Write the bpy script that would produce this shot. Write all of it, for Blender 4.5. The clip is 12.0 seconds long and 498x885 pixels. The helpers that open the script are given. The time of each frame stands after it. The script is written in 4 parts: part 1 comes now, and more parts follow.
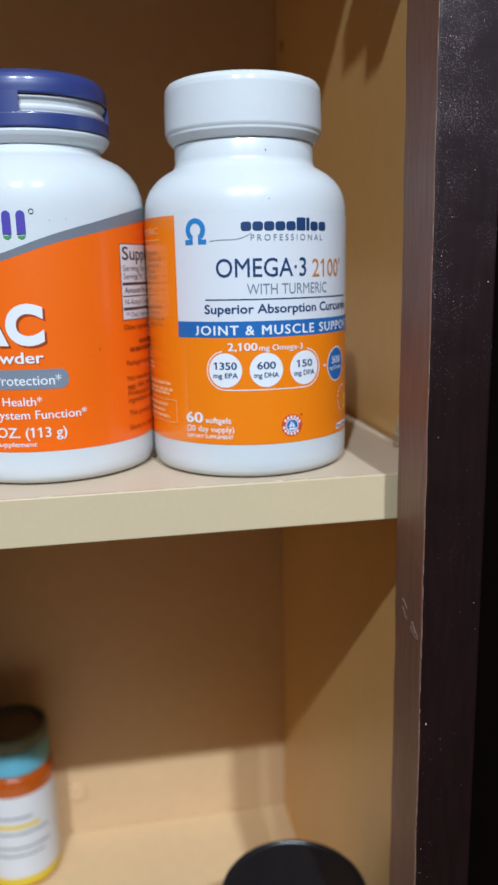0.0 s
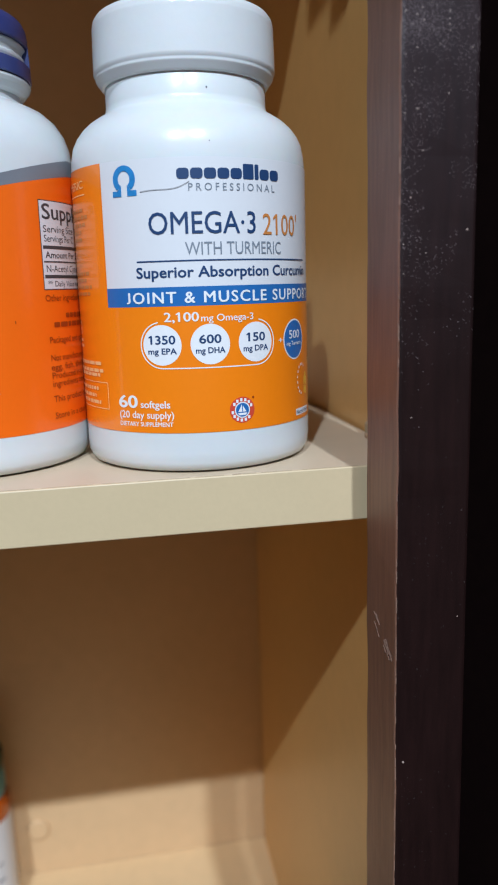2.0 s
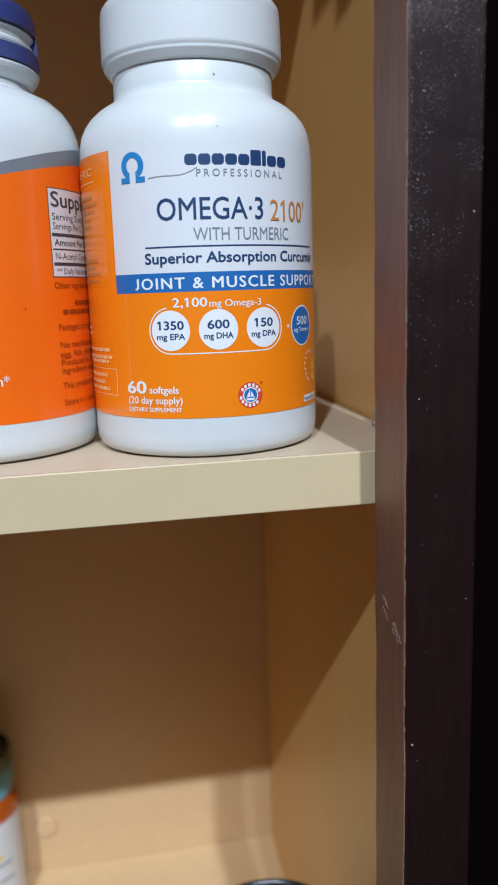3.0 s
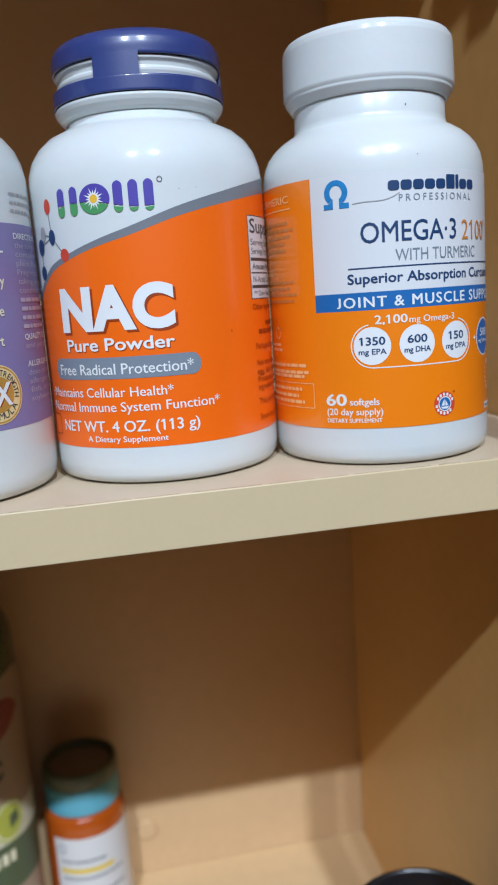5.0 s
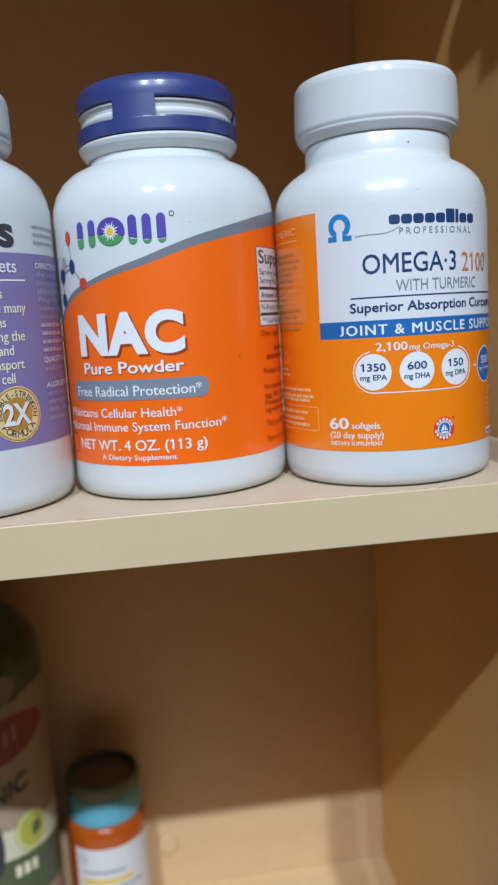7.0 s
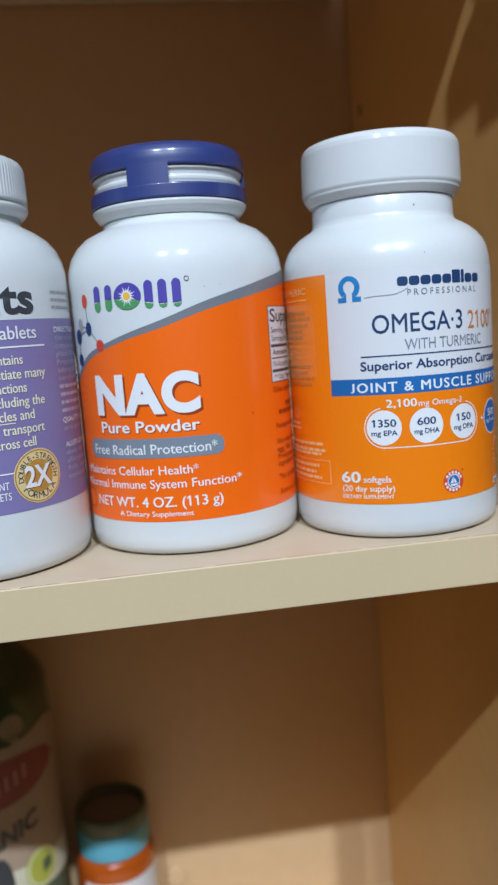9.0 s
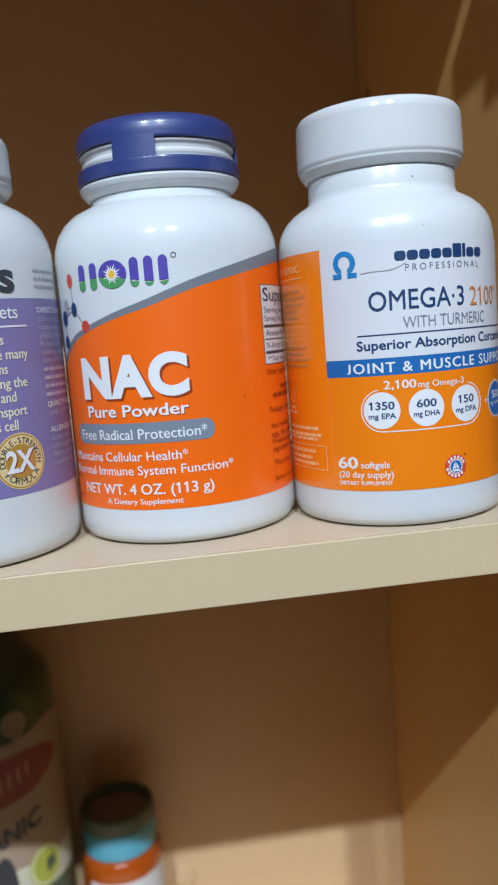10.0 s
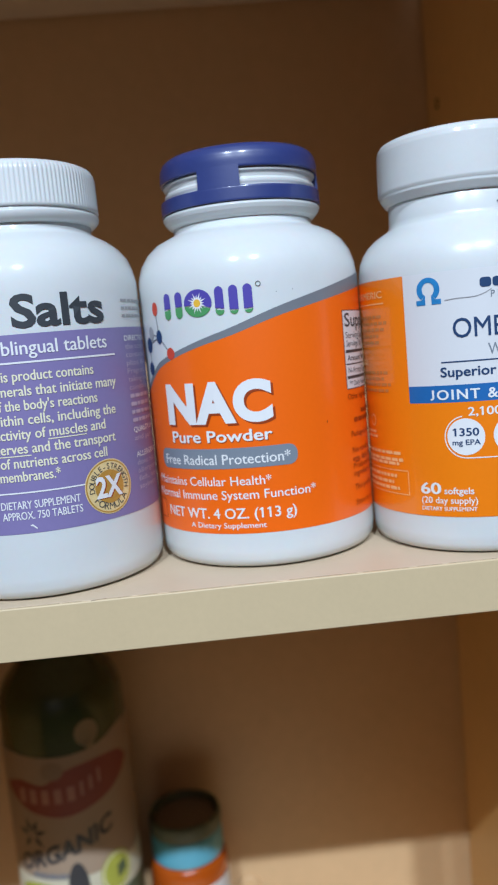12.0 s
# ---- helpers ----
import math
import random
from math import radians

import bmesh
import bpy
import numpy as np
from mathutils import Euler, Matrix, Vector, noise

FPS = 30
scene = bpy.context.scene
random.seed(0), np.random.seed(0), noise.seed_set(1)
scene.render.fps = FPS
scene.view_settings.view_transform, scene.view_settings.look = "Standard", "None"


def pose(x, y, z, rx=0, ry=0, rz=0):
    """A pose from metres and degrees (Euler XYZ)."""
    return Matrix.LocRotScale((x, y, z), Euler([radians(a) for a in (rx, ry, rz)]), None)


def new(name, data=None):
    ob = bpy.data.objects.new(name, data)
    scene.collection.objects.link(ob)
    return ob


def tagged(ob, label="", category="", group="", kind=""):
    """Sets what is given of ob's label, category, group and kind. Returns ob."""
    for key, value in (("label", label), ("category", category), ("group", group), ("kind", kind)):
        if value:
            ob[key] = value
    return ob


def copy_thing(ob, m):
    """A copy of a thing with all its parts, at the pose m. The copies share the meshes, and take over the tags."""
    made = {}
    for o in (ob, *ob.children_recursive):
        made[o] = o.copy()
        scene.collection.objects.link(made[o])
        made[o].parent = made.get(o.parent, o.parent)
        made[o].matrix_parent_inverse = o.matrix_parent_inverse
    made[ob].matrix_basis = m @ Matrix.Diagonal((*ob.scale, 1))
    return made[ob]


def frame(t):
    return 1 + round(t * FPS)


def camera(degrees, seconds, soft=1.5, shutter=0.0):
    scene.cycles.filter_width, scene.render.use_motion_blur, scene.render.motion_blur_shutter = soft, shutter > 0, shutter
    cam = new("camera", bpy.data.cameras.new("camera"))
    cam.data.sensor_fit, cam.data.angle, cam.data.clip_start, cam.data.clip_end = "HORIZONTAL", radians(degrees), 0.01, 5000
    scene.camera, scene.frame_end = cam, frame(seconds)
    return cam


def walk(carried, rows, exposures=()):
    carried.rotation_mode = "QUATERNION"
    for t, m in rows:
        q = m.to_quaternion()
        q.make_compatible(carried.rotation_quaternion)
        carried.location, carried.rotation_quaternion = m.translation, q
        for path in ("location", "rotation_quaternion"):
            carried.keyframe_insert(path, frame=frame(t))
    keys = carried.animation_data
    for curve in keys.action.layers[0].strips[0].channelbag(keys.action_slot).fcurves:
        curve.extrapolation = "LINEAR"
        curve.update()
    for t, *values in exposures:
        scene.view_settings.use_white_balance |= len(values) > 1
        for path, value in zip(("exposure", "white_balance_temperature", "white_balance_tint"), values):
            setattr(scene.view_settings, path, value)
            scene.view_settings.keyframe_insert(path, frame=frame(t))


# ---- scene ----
cam = camera(35.0, 12.0, soft=2.0)
# a telephone's lens, close up: the far things fall softly out of focus
cam.data.dof.use_dof, cam.data.dof.focus_distance, cam.data.dof.aperture_fstop = True, 0.208, 20.0
ROWS = [
    (0, 0.04087, -0.23132, 0.06481, 77.570, 1.213, -10.265),
    (0.5, 0.04800, -0.21215, 0.05497, 78.270, 1.399, -10.710),
    (1, 0.05702, -0.20464, 0.05051, 78.611, 1.497, -10.867),
    (1.5, 0.05914, -0.20292, 0.04984, 78.774, 1.499, -10.748),
    (2, 0.05937, -0.20020, 0.04871, 78.867, 1.631, -10.946),
    (2.5, 0.06081, -0.20006, 0.04745, 78.911, 1.700, -10.886),
    (2.7, 0.06001, -0.20017, 0.04492, 79.076, 1.775, -10.827),
    (4.3, 0.02760, -0.21560, 0.04230, 79.290, 2.730, -9.400),
    (4.5, 0.01774, -0.21050, 0.03903, 79.368, 3.417, -9.986),
    (5, 0.00142, -0.20391, 0.05062, 79.455, 3.871, -10.945),
    (5.5, 0.00272, -0.20262, 0.05359, 79.825, 4.147, -11.417),
    (6, 0.02093, -0.20716, 0.04770, 80.297, 3.592, -8.593),
    (6.5, 0.01076, -0.20949, 0.04562, 80.851, 3.437, -7.475),
    (7, 0.01036, -0.21538, 0.05160, 81.168, 3.415, -7.775),
    (7.2, 0.00850, -0.20700, 0.05000, 81.350, 3.660, -7.720),
    (8.8, 0.00372, -0.21712, 0.06294, 82.158, 4.290, -8.595),
    (9, 0.00432, -0.21859, 0.06555, 82.054, 4.213, -8.404),
    (9.5, 0.01007, -0.21582, 0.06312, 81.972, 4.311, -8.254),
    (10, 0.01317, -0.21036, 0.05930, 82.099, 4.617, -7.034),
    (10.5, 0.01095, -0.21602, 0.05858, 82.163, 4.871, -5.130),
    (11, 0.00567, -0.20701, 0.06037, 82.266, 5.132, -4.300),
    (11.5, 0.00240, -0.20340, 0.06730, 82.460, 5.170, -3.940),
    (12, 0.00520, -0.21108, 0.06716, 82.534, 5.096, -3.180),
]
walk(cam, [(t, pose(x, y, z, rx, ry, rz)) for t, x, y, z, rx, ry, rz in ROWS],
     exposures=[(0, 0.13), (2.7, 0.13), (5, 0.06), (7, 0.04), (9, 0.03), (12, 0.05)])

# ---- light: two ceiling lamps in front of the cabinet, in a closed room ----
world = bpy.data.worlds.new("world")
scene.world = world
world.use_nodes = True
world.node_tree.nodes["Background"].inputs["Color"].default_value = (0.5, 0.55, 0.6, 1)
world.node_tree.nodes["Background"].inputs["Strength"].default_value = 0.01
LAMPS = [(0.178, -1.25), (-0.37, -1.25)]
CEILING = 1.19
LAMP_POWER = 33.5
for lx, ly in LAMPS:
    data = bpy.data.lights.new("ceiling_lamp_light", "AREA")
    data.shape, data.size, data.energy, data.color = "DISK", 0.042, LAMP_POWER, (0.79, 0.935, 1.12)
    new("ceiling_lamp_light", data).matrix_world = pose(lx, ly, CEILING - 0.028)

# ---- materials ----


def material(name, colour, rough=0.5, metal=0.0, vary=0.06, scale=40.0, bump=0.0, bump_scale=300.0, coat=0.0, sub=0.0, stretch=(1, 1, 1), gloss=0.12, shine=0.5):
    """A surface with colour that drifts at two scales, and a fine relief."""
    mat = bpy.data.materials.new(name)
    mat.use_nodes = True
    nodes, links = mat.node_tree.nodes, mat.node_tree.links
    bsdf = nodes["Principled BSDF"]
    coord, where = nodes.new("ShaderNodeTexCoord"), nodes.new("ShaderNodeVectorMath")
    where.operation = "MULTIPLY"
    where.inputs[1].default_value = stretch
    links.new(coord.outputs["Object"], where.inputs[0])
    coarse, fine = nodes.new("ShaderNodeTexNoise"), nodes.new("ShaderNodeTexNoise")
    coarse.inputs["Scale"].default_value, fine.inputs["Scale"].default_value = scale, scale * 9
    coarse.inputs["Detail"].default_value, fine.inputs["Detail"].default_value = 4, 3
    both = nodes.new("ShaderNodeMath")
    both.operation = "ADD"
    ramp = nodes.new("ShaderNodeMapRange")
    ramp.inputs["From Min"].default_value, ramp.inputs["From Max"].default_value = 0.6, 1.4
    ramp.inputs["To Min"].default_value, ramp.inputs["To Max"].default_value = 1 - vary, 1 + vary
    tint = nodes.new("ShaderNodeVectorMath")
    tint.operation = "SCALE"
    tint.inputs[0].default_value = colour
    for tex, slot in ((coarse, 0), (fine, 1)):
        links.new(where.outputs["Vector"], tex.inputs["Vector"])
        links.new(tex.outputs["Fac"], both.inputs[slot])
    links.new(both.outputs[0], ramp.inputs["Value"])
    links.new(ramp.outputs["Result"], tint.inputs["Scale"])
    links.new(tint.outputs[0], bsdf.inputs["Base Color"])
    bsdf.inputs["Roughness"].default_value, bsdf.inputs["Metallic"].default_value = rough, metal
    bsdf.inputs["Specular IOR Level"].default_value = shine
    bsdf.inputs["Coat Weight"].default_value, bsdf.inputs["Coat Roughness"].default_value = coat, gloss
    if sub:
        bsdf.inputs["Subsurface Weight"].default_value, bsdf.inputs["Subsurface Scale"].default_value = sub, 0.004
    if bump:
        relief, grain = nodes.new("ShaderNodeBump"), nodes.new("ShaderNodeTexNoise")
        grain.inputs["Scale"].default_value, grain.inputs["Detail"].default_value = bump_scale, 4
        relief.inputs["Strength"].default_value, relief.inputs["Distance"].default_value = bump, 0.0006
        links.new(where.outputs["Vector"], grain.inputs["Vector"])
        links.new(grain.outputs["Fac"], relief.inputs["Height"])
        links.new(relief.outputs["Normal"], bsdf.inputs["Normal"])
    return mat


def painted_wood(name, colour, dust_sheen, rough, sheen=0.5, vary=0.35):
    """Dark brown paint with brush grain along z, small chips to pale wood, fine dusty grains and a grey tint painted in
    for sheen, both thickest higher up.
    """
    mat = material(name, colour, rough, vary=vary, scale=60, bump=0.12, bump_scale=420, stretch=(1, 1, 0.12))
    nodes, links = mat.node_tree.nodes, mat.node_tree.links
    bsdf = nodes["Principled BSDF"]
    bsdf.inputs["Specular IOR Level"].default_value = sheen
    where, split = nodes.new("ShaderNodeTexCoord"), nodes.new("ShaderNodeSeparateXYZ")
    links.new(where.outputs["Object"], split.inputs[0])

    def calc(kind, a, b, c=None):
        node = nodes.new("ShaderNodeMath")
        node.operation = kind
        for i, value in enumerate((a, b, c)):
            if value is None:
                continue
            if isinstance(value, (int, float)):
                node.inputs[i].default_value = value
            else:
                links.new(value, node.inputs[i])
        return node.outputs[0]

    def cloud(scale, detail=2):
        node = nodes.new("ShaderNodeTexNoise")
        node.inputs["Scale"].default_value, node.inputs["Detail"].default_value = scale, detail
        links.new(where.outputs["Object"], node.inputs["Vector"])
        return node.outputs["Fac"]

    height = nodes.new("ShaderNodeMapRange")
    height.inputs["From Min"].default_value, height.inputs["From Max"].default_value = 0.36, 0.56
    links.new(split.outputs["Z"], height.inputs["Value"])
    high = height.outputs["Result"]
    edge = nodes.new("ShaderNodeMapRange")
    edge.inputs["From Min"].default_value, edge.inputs["From Max"].default_value = 0.1265, 0.137
    edge.inputs["To Min"].default_value, edge.inputs["To Max"].default_value = 0.16, -0.04
    links.new(split.outputs["X"], edge.inputs["Value"])
    clumps = calc("ADD", calc("MULTIPLY_ADD", cloud(130), 0.6, calc("MULTIPLY", cloud(45), 0.6)), edge.outputs["Result"])
    tint = bsdf.inputs["Base Color"].links[0].from_socket
    for cell, size, share, strength, colour_b in ((4600, 0.42, 0.17, 0.8, (0.40, 0.31, 0.30, 1)), (1900, 0.30, 0.02, 0.9, (0.60, 0.47, 0.40, 1))):
        cells, pick = nodes.new("ShaderNodeTexVoronoi"), nodes.new("ShaderNodeSeparateXYZ")
        cells.inputs["Scale"].default_value = cell
        links.new(where.outputs["Object"], cells.inputs["Vector"])
        links.new(cells.outputs["Color"], pick.inputs[0])
        near = calc("LESS_THAN", calc("MULTIPLY_ADD", cloud(cell * 1.6), 0.45, cells.outputs["Distance"]), size + 0.18)
        # more grains where the clumps and the height are
        wanted = calc("MULTIPLY", calc("MULTIPLY_ADD", high, 1.0, 0.004), calc("MULTIPLY", calc("SUBTRACT", clumps, 0.50), share * dust_sheen * 14))
        taken = calc("LESS_THAN", pick.outputs["X"], calc("ADD", wanted, 0.0003))
        grain = calc("MULTIPLY", calc("MULTIPLY", near, taken), calc("MULTIPLY", pick.outputs["Y"], strength))
        mix = nodes.new("ShaderNodeMix")
        mix.data_type = "RGBA"
        links.new(grain, mix.inputs["Factor"])
        links.new(tint, mix.inputs["A"])
        mix.inputs["B"].default_value = colour_b
        tint = mix.outputs["Result"]
    # grey-violet tint that puts the lamps' sheen on the upper part into the colour
    painted_sheen = nodes.new("ShaderNodeMix")
    painted_sheen.data_type = "RGBA"
    links.new(calc("MULTIPLY", calc("MULTIPLY", high, clumps), 0.13 * dust_sheen), painted_sheen.inputs["Factor"])
    links.new(tint, painted_sheen.inputs["A"])
    painted_sheen.inputs["B"].default_value = (0.17, 0.125, 0.145, 1)
    links.new(painted_sheen.outputs["Result"], bsdf.inputs["Base Color"])
    return mat


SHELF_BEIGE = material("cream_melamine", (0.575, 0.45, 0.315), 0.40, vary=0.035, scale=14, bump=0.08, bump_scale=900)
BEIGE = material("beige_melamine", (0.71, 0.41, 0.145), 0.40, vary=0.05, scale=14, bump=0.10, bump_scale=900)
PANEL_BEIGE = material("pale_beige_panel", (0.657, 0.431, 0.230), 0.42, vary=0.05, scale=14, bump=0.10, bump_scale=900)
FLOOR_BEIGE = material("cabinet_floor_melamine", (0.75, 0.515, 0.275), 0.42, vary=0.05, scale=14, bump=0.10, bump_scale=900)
EDGING = material("beige_edge_band", (0.575, 0.445, 0.268), 0.40, vary=0.03, scale=60, bump=0.06, bump_scale=700)
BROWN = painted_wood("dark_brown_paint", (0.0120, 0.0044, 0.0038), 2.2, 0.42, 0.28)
JOINT_DIRT = material("joint_dirt", (0.36, 0.27, 0.18), 0.8, vary=0.3, scale=300)
BROWN_EDGE = painted_wood("worn_sheen_brown_paint", (0.24, 0.118, 0.080), 0.15, 0.52, 0.50, 0.28)
DOOR_BROWN = material("espresso_paint", (0.006, 0.0025, 0.0022), 0.5, vary=0.2, scale=30, bump=0.1, shine=0.12)
BARE_WOOD = material("scratched_bare_wood", (0.33, 0.235, 0.195), 0.7, vary=0.2, scale=400)
PALE_WOOD = material("bare_pale_wood", (0.23, 0.135, 0.095), 0.7, vary=0.2, scale=400)
HDPE = material("white_bottle_plastic", (0.61, 0.625, 0.62), 0.5, vary=0.012, scale=60, bump=0.012, bump_scale=1200, coat=0.55, sub=0.12, gloss=0.115, shine=0.2)
SATIN = material("satin_white_bottle_plastic", (0.61, 0.625, 0.62), 0.5, vary=0.012, scale=60, bump=0.012, bump_scale=1200, coat=0.5, sub=0.12, gloss=0.23, shine=0.2)
CAP_WHITE = material("white_cap_plastic", (0.605, 0.615, 0.61), 0.5, vary=0.015, scale=80, bump=0.03, bump_scale=1500, coat=0.35, sub=0.1, gloss=0.12, shine=0.2)
CAP_BLUE = material("royal_blue_plastic", (0.024, 0.040, 0.165), 0.45, vary=0.05, scale=80, bump=0.03, bump_scale=900, coat=0.7, gloss=0.17)
LABEL_WHITE = material("white_label_paper", (0.65, 0.65, 0.66), 0.34, vary=0.012, scale=90)
ORANGE = material("orange_label_print", (0.86, 0.205, 0.004), 0.34, vary=0.02, scale=90, coat=0.6, gloss=0.06)
RED_ORANGE = material("red_orange_label_print", (0.86, 0.130, 0.004), 0.36, vary=0.02, scale=90, coat=0.3, gloss=0.15)
PURPLE = material("violet_label_print", (0.205, 0.17, 0.35), 0.38, vary=0.03, scale=90)
PALE_INK = material("pale_grey_ink", (0.33, 0.33, 0.34), 0.4, vary=0.05, scale=200)
GREY = material("grey_print", (0.17, 0.18, 0.20), 0.36, vary=0.03, scale=90)
SLATE = material("slate_pill_print", (0.19, 0.22, 0.26), 0.36, vary=0.03, scale=90)
NAVY = material("navy_ink", (0.013, 0.045, 0.125), 0.38, vary=0.03, scale=90)
INK = material("dark_grey_ink", (0.042, 0.048, 0.055), 0.4, vary=0.03, scale=90)
COPPER = material("copper_orange_ink", (0.55, 0.20, 0.05), 0.38, vary=0.03, scale=90)
BLUE = material("mid_blue_print", (0.014, 0.125, 0.36), 0.36, vary=0.05, scale=90)
SEA = material("sea_blue_print", (0.02, 0.20, 0.46), 0.36, vary=0.2, scale=120)
WHITE_INK = material("white_ink", (0.73, 0.73, 0.73), 0.38, vary=0.01, scale=90)
LILAC_INK = material("pale_lilac_ink", (0.44, 0.39, 0.50), 0.4, vary=0.03, scale=90)
CREAM_INK = material("cream_ink", (0.74, 0.70, 0.50), 0.4, vary=0.02, scale=90)
PEACH_INK = material("peach_ink", (0.85, 0.50, 0.22), 0.4, vary=0.02, scale=90)
RUST_INK = material("rust_ink", (0.30, 0.04, 0.004), 0.4, vary=0.03, scale=90)
VIOLET_INK = material("violet_logo_ink", (0.08, 0.06, 0.33), 0.36, vary=0.03, scale=90)
GREEN_INK = material("green_logo_ink", (0.07, 0.28, 0.10), 0.36, vary=0.05, scale=90)
SUN_INK = material("sun_yellow_ink", (0.80, 0.46, 0.05), 0.36, vary=0.1, scale=300)
RED_INK = material("red_ink", (0.58, 0.06, 0.03), 0.36, vary=0.05, scale=90)
GOLD = material("gold_foil", (0.52, 0.275, 0.055), 0.32, metal=0.2, vary=0.15, scale=60)
GOLD_PALE = material("pale_gold_foil", (0.76, 0.58, 0.28), 0.34, metal=0.1, vary=0.1, scale=60)
AMBER = material("amber_plastic", (0.42, 0.075, 0.006), 0.18, vary=0.05, scale=60, coat=0.3)
TEAL = material("teal_cap_plastic", (0.10, 0.37, 0.48), 0.38, vary=0.04, scale=80, bump=0.03)
YELLOW = material("yellow_print", (0.72, 0.50, 0.03), 0.4, vary=0.05, scale=90)
BLACK = material("black_plastic", (0.010, 0.010, 0.012), 0.30, vary=0.1, scale=60, bump=0.05, bump_scale=700)
GLASS_GREEN = material("dark_green_glass", (0.045, 0.072, 0.030), 0.25, vary=0.15, scale=40, coat=0.6, gloss=0.08, shine=0.4)
OIL_PAPER = material("tan_paper_label", (0.34, 0.25, 0.175), 0.55, vary=0.05, scale=60)
OIL_RED = material("brick_red_label_print", (0.22, 0.042, 0.032), 0.5, vary=0.05, scale=60)
OIL_LIME = material("lime_print", (0.38, 0.40, 0.06), 0.5, vary=0.12, scale=120)
OIL_OLIVE = material("olive_black_print", (0.025, 0.028, 0.035), 0.3, vary=0.1, scale=90)
OIL_GREEN = material("leaf_green_print", (0.07, 0.10, 0.05), 0.5, vary=0.1, scale=90)
METAL = material("nickel_plated_steel", (0.62, 0.60, 0.57), 0.32, metal=1.0, vary=0.06, scale=120)
PEG = material("translucent_peg_plastic", (0.40, 0.28, 0.17), 0.35, vary=0.05, scale=120, sub=0.2)
# unseen wall and ceiling colours, set dark and reddish to limit the fill light
ROOM_WALL = material("dim_brown_wall_paint", (0.036, 0.0140, 0.0088), 0.6, vary=0.06, scale=3, bump=0.1, bump_scale=120)
ROOM_DIM = material("dim_brown_paint", (0.072, 0.043, 0.030), 0.6, vary=0.04, scale=3, bump=0.1, bump_scale=120)
ROOM_FLOOR = material("wood_floor", (0.10, 0.05, 0.025), 0.45, vary=0.25, scale=6, bump=0.1, bump_scale=60)
LAMP_GLOW = bpy.data.materials.new("lamp_diffuser")
LAMP_GLOW.use_nodes = True
LAMP_GLOW.node_tree.nodes["Principled BSDF"].inputs["Emission Color"].default_value = (0.9, 0.96, 1, 1)
LAMP_GLOW.node_tree.nodes["Principled BSDF"].inputs["Emission Strength"].default_value = 6.0

# ---- builders ----


def thing(name, at, label, category, group="", kind="", turn=0.0):
    ob = new(name)
    ob.empty_display_size = 0.02
    ob.matrix_world = pose(*at, 0, 0, turn)
    return tagged(ob, label, category, group, kind)


def part(name, bm, mat, parent, label="", smooth=False):
    """Links a bmesh as one mesh object under a thing or a part."""
    mesh = bpy.data.meshes.new(name)
    bm.to_mesh(mesh)
    bm.free()
    for m in (mat if isinstance(mat, (list, tuple)) else [mat]):
        mesh.materials.append(m)
    if smooth:
        mesh.polygons.foreach_set("use_smooth", [True] * len(mesh.polygons))
    ob = new(name, mesh)
    ob.parent = parent
    return tagged(ob, label) if label else ob


def box(x0, x1, y0, y1, z0, z1, edge=0.0, bm=None):
    bm = bm or bmesh.new()
    made = bmesh.ops.create_cube(bm, size=1.0)["verts"]
    for v in made:
        v.co = Vector(((x0 + x1) / 2 + v.co.x * (x1 - x0), (y0 + y1) / 2 + v.co.y * (y1 - y0), (z0 + z1) / 2 + v.co.z * (z1 - z0)))
    if edge:
        edges = list({e for v in made for e in v.link_edges})
        bmesh.ops.bevel(bm, geom=edges, offset=edge, segments=2, profile=0.5, affect="EDGES")
    return bm


def lathe(profile, seg=96, bm=None):
    """Turns a profile of (radius, height) in millimetres round z."""
    bm = bm or bmesh.new()
    rings = []
    for r, z in profile:
        if r < 1e-6:
            rings.append([bm.verts.new((0, 0, z / 1000))] * seg)
        else:
            rings.append([bm.verts.new((r / 1000 * math.sin(2 * math.pi * i / seg), -r / 1000 * math.cos(2 * math.pi * i / seg), z / 1000)) for i in range(seg)])
    for lo, hi in zip(rings, rings[1:]):
        for i in range(seg):
            j = (i + 1) % seg
            face = list(dict.fromkeys((lo[i], lo[j], hi[j], hi[i])))
            if len(face) > 2:
                bm.faces.new(face)
    bmesh.ops.recalc_face_normals(bm, faces=bm.faces)
    return bm


def rounded(points, steps=4, blend=0.35):
    """Softens the corners of a profile."""
    out = [points[0]]
    for a, b, c in zip(points, points[1:], points[2:]):
        p = [b[i] + (a[i] - b[i]) * blend for i in (0, 1)]
        q = [b[i] + (c[i] - b[i]) * blend for i in (0, 1)]
        for k in range(steps + 1):
            u = k / steps
            out.append(tuple((1 - u) ** 2 * p[i] + 2 * u * (1 - u) * b[i] + u * u * q[i] for i in (0, 1)))
    return out + [points[-1]]


def crisp(points, near=0.25):
    """Adds rings close to the corners of a profile, so that its straight stretches shade evenly."""
    out = []
    for p, q in zip(points, points[1:]):
        long = math.hypot(q[0] - p[0], q[1] - p[1])
        out.append(p)
        if long > 3 * near:
            for u in (near / long, 1 - near / long):
                out.append((p[0] + (q[0] - p[0]) * u, p[1] + (q[1] - p[1]) * u))
    return out + [points[-1]]


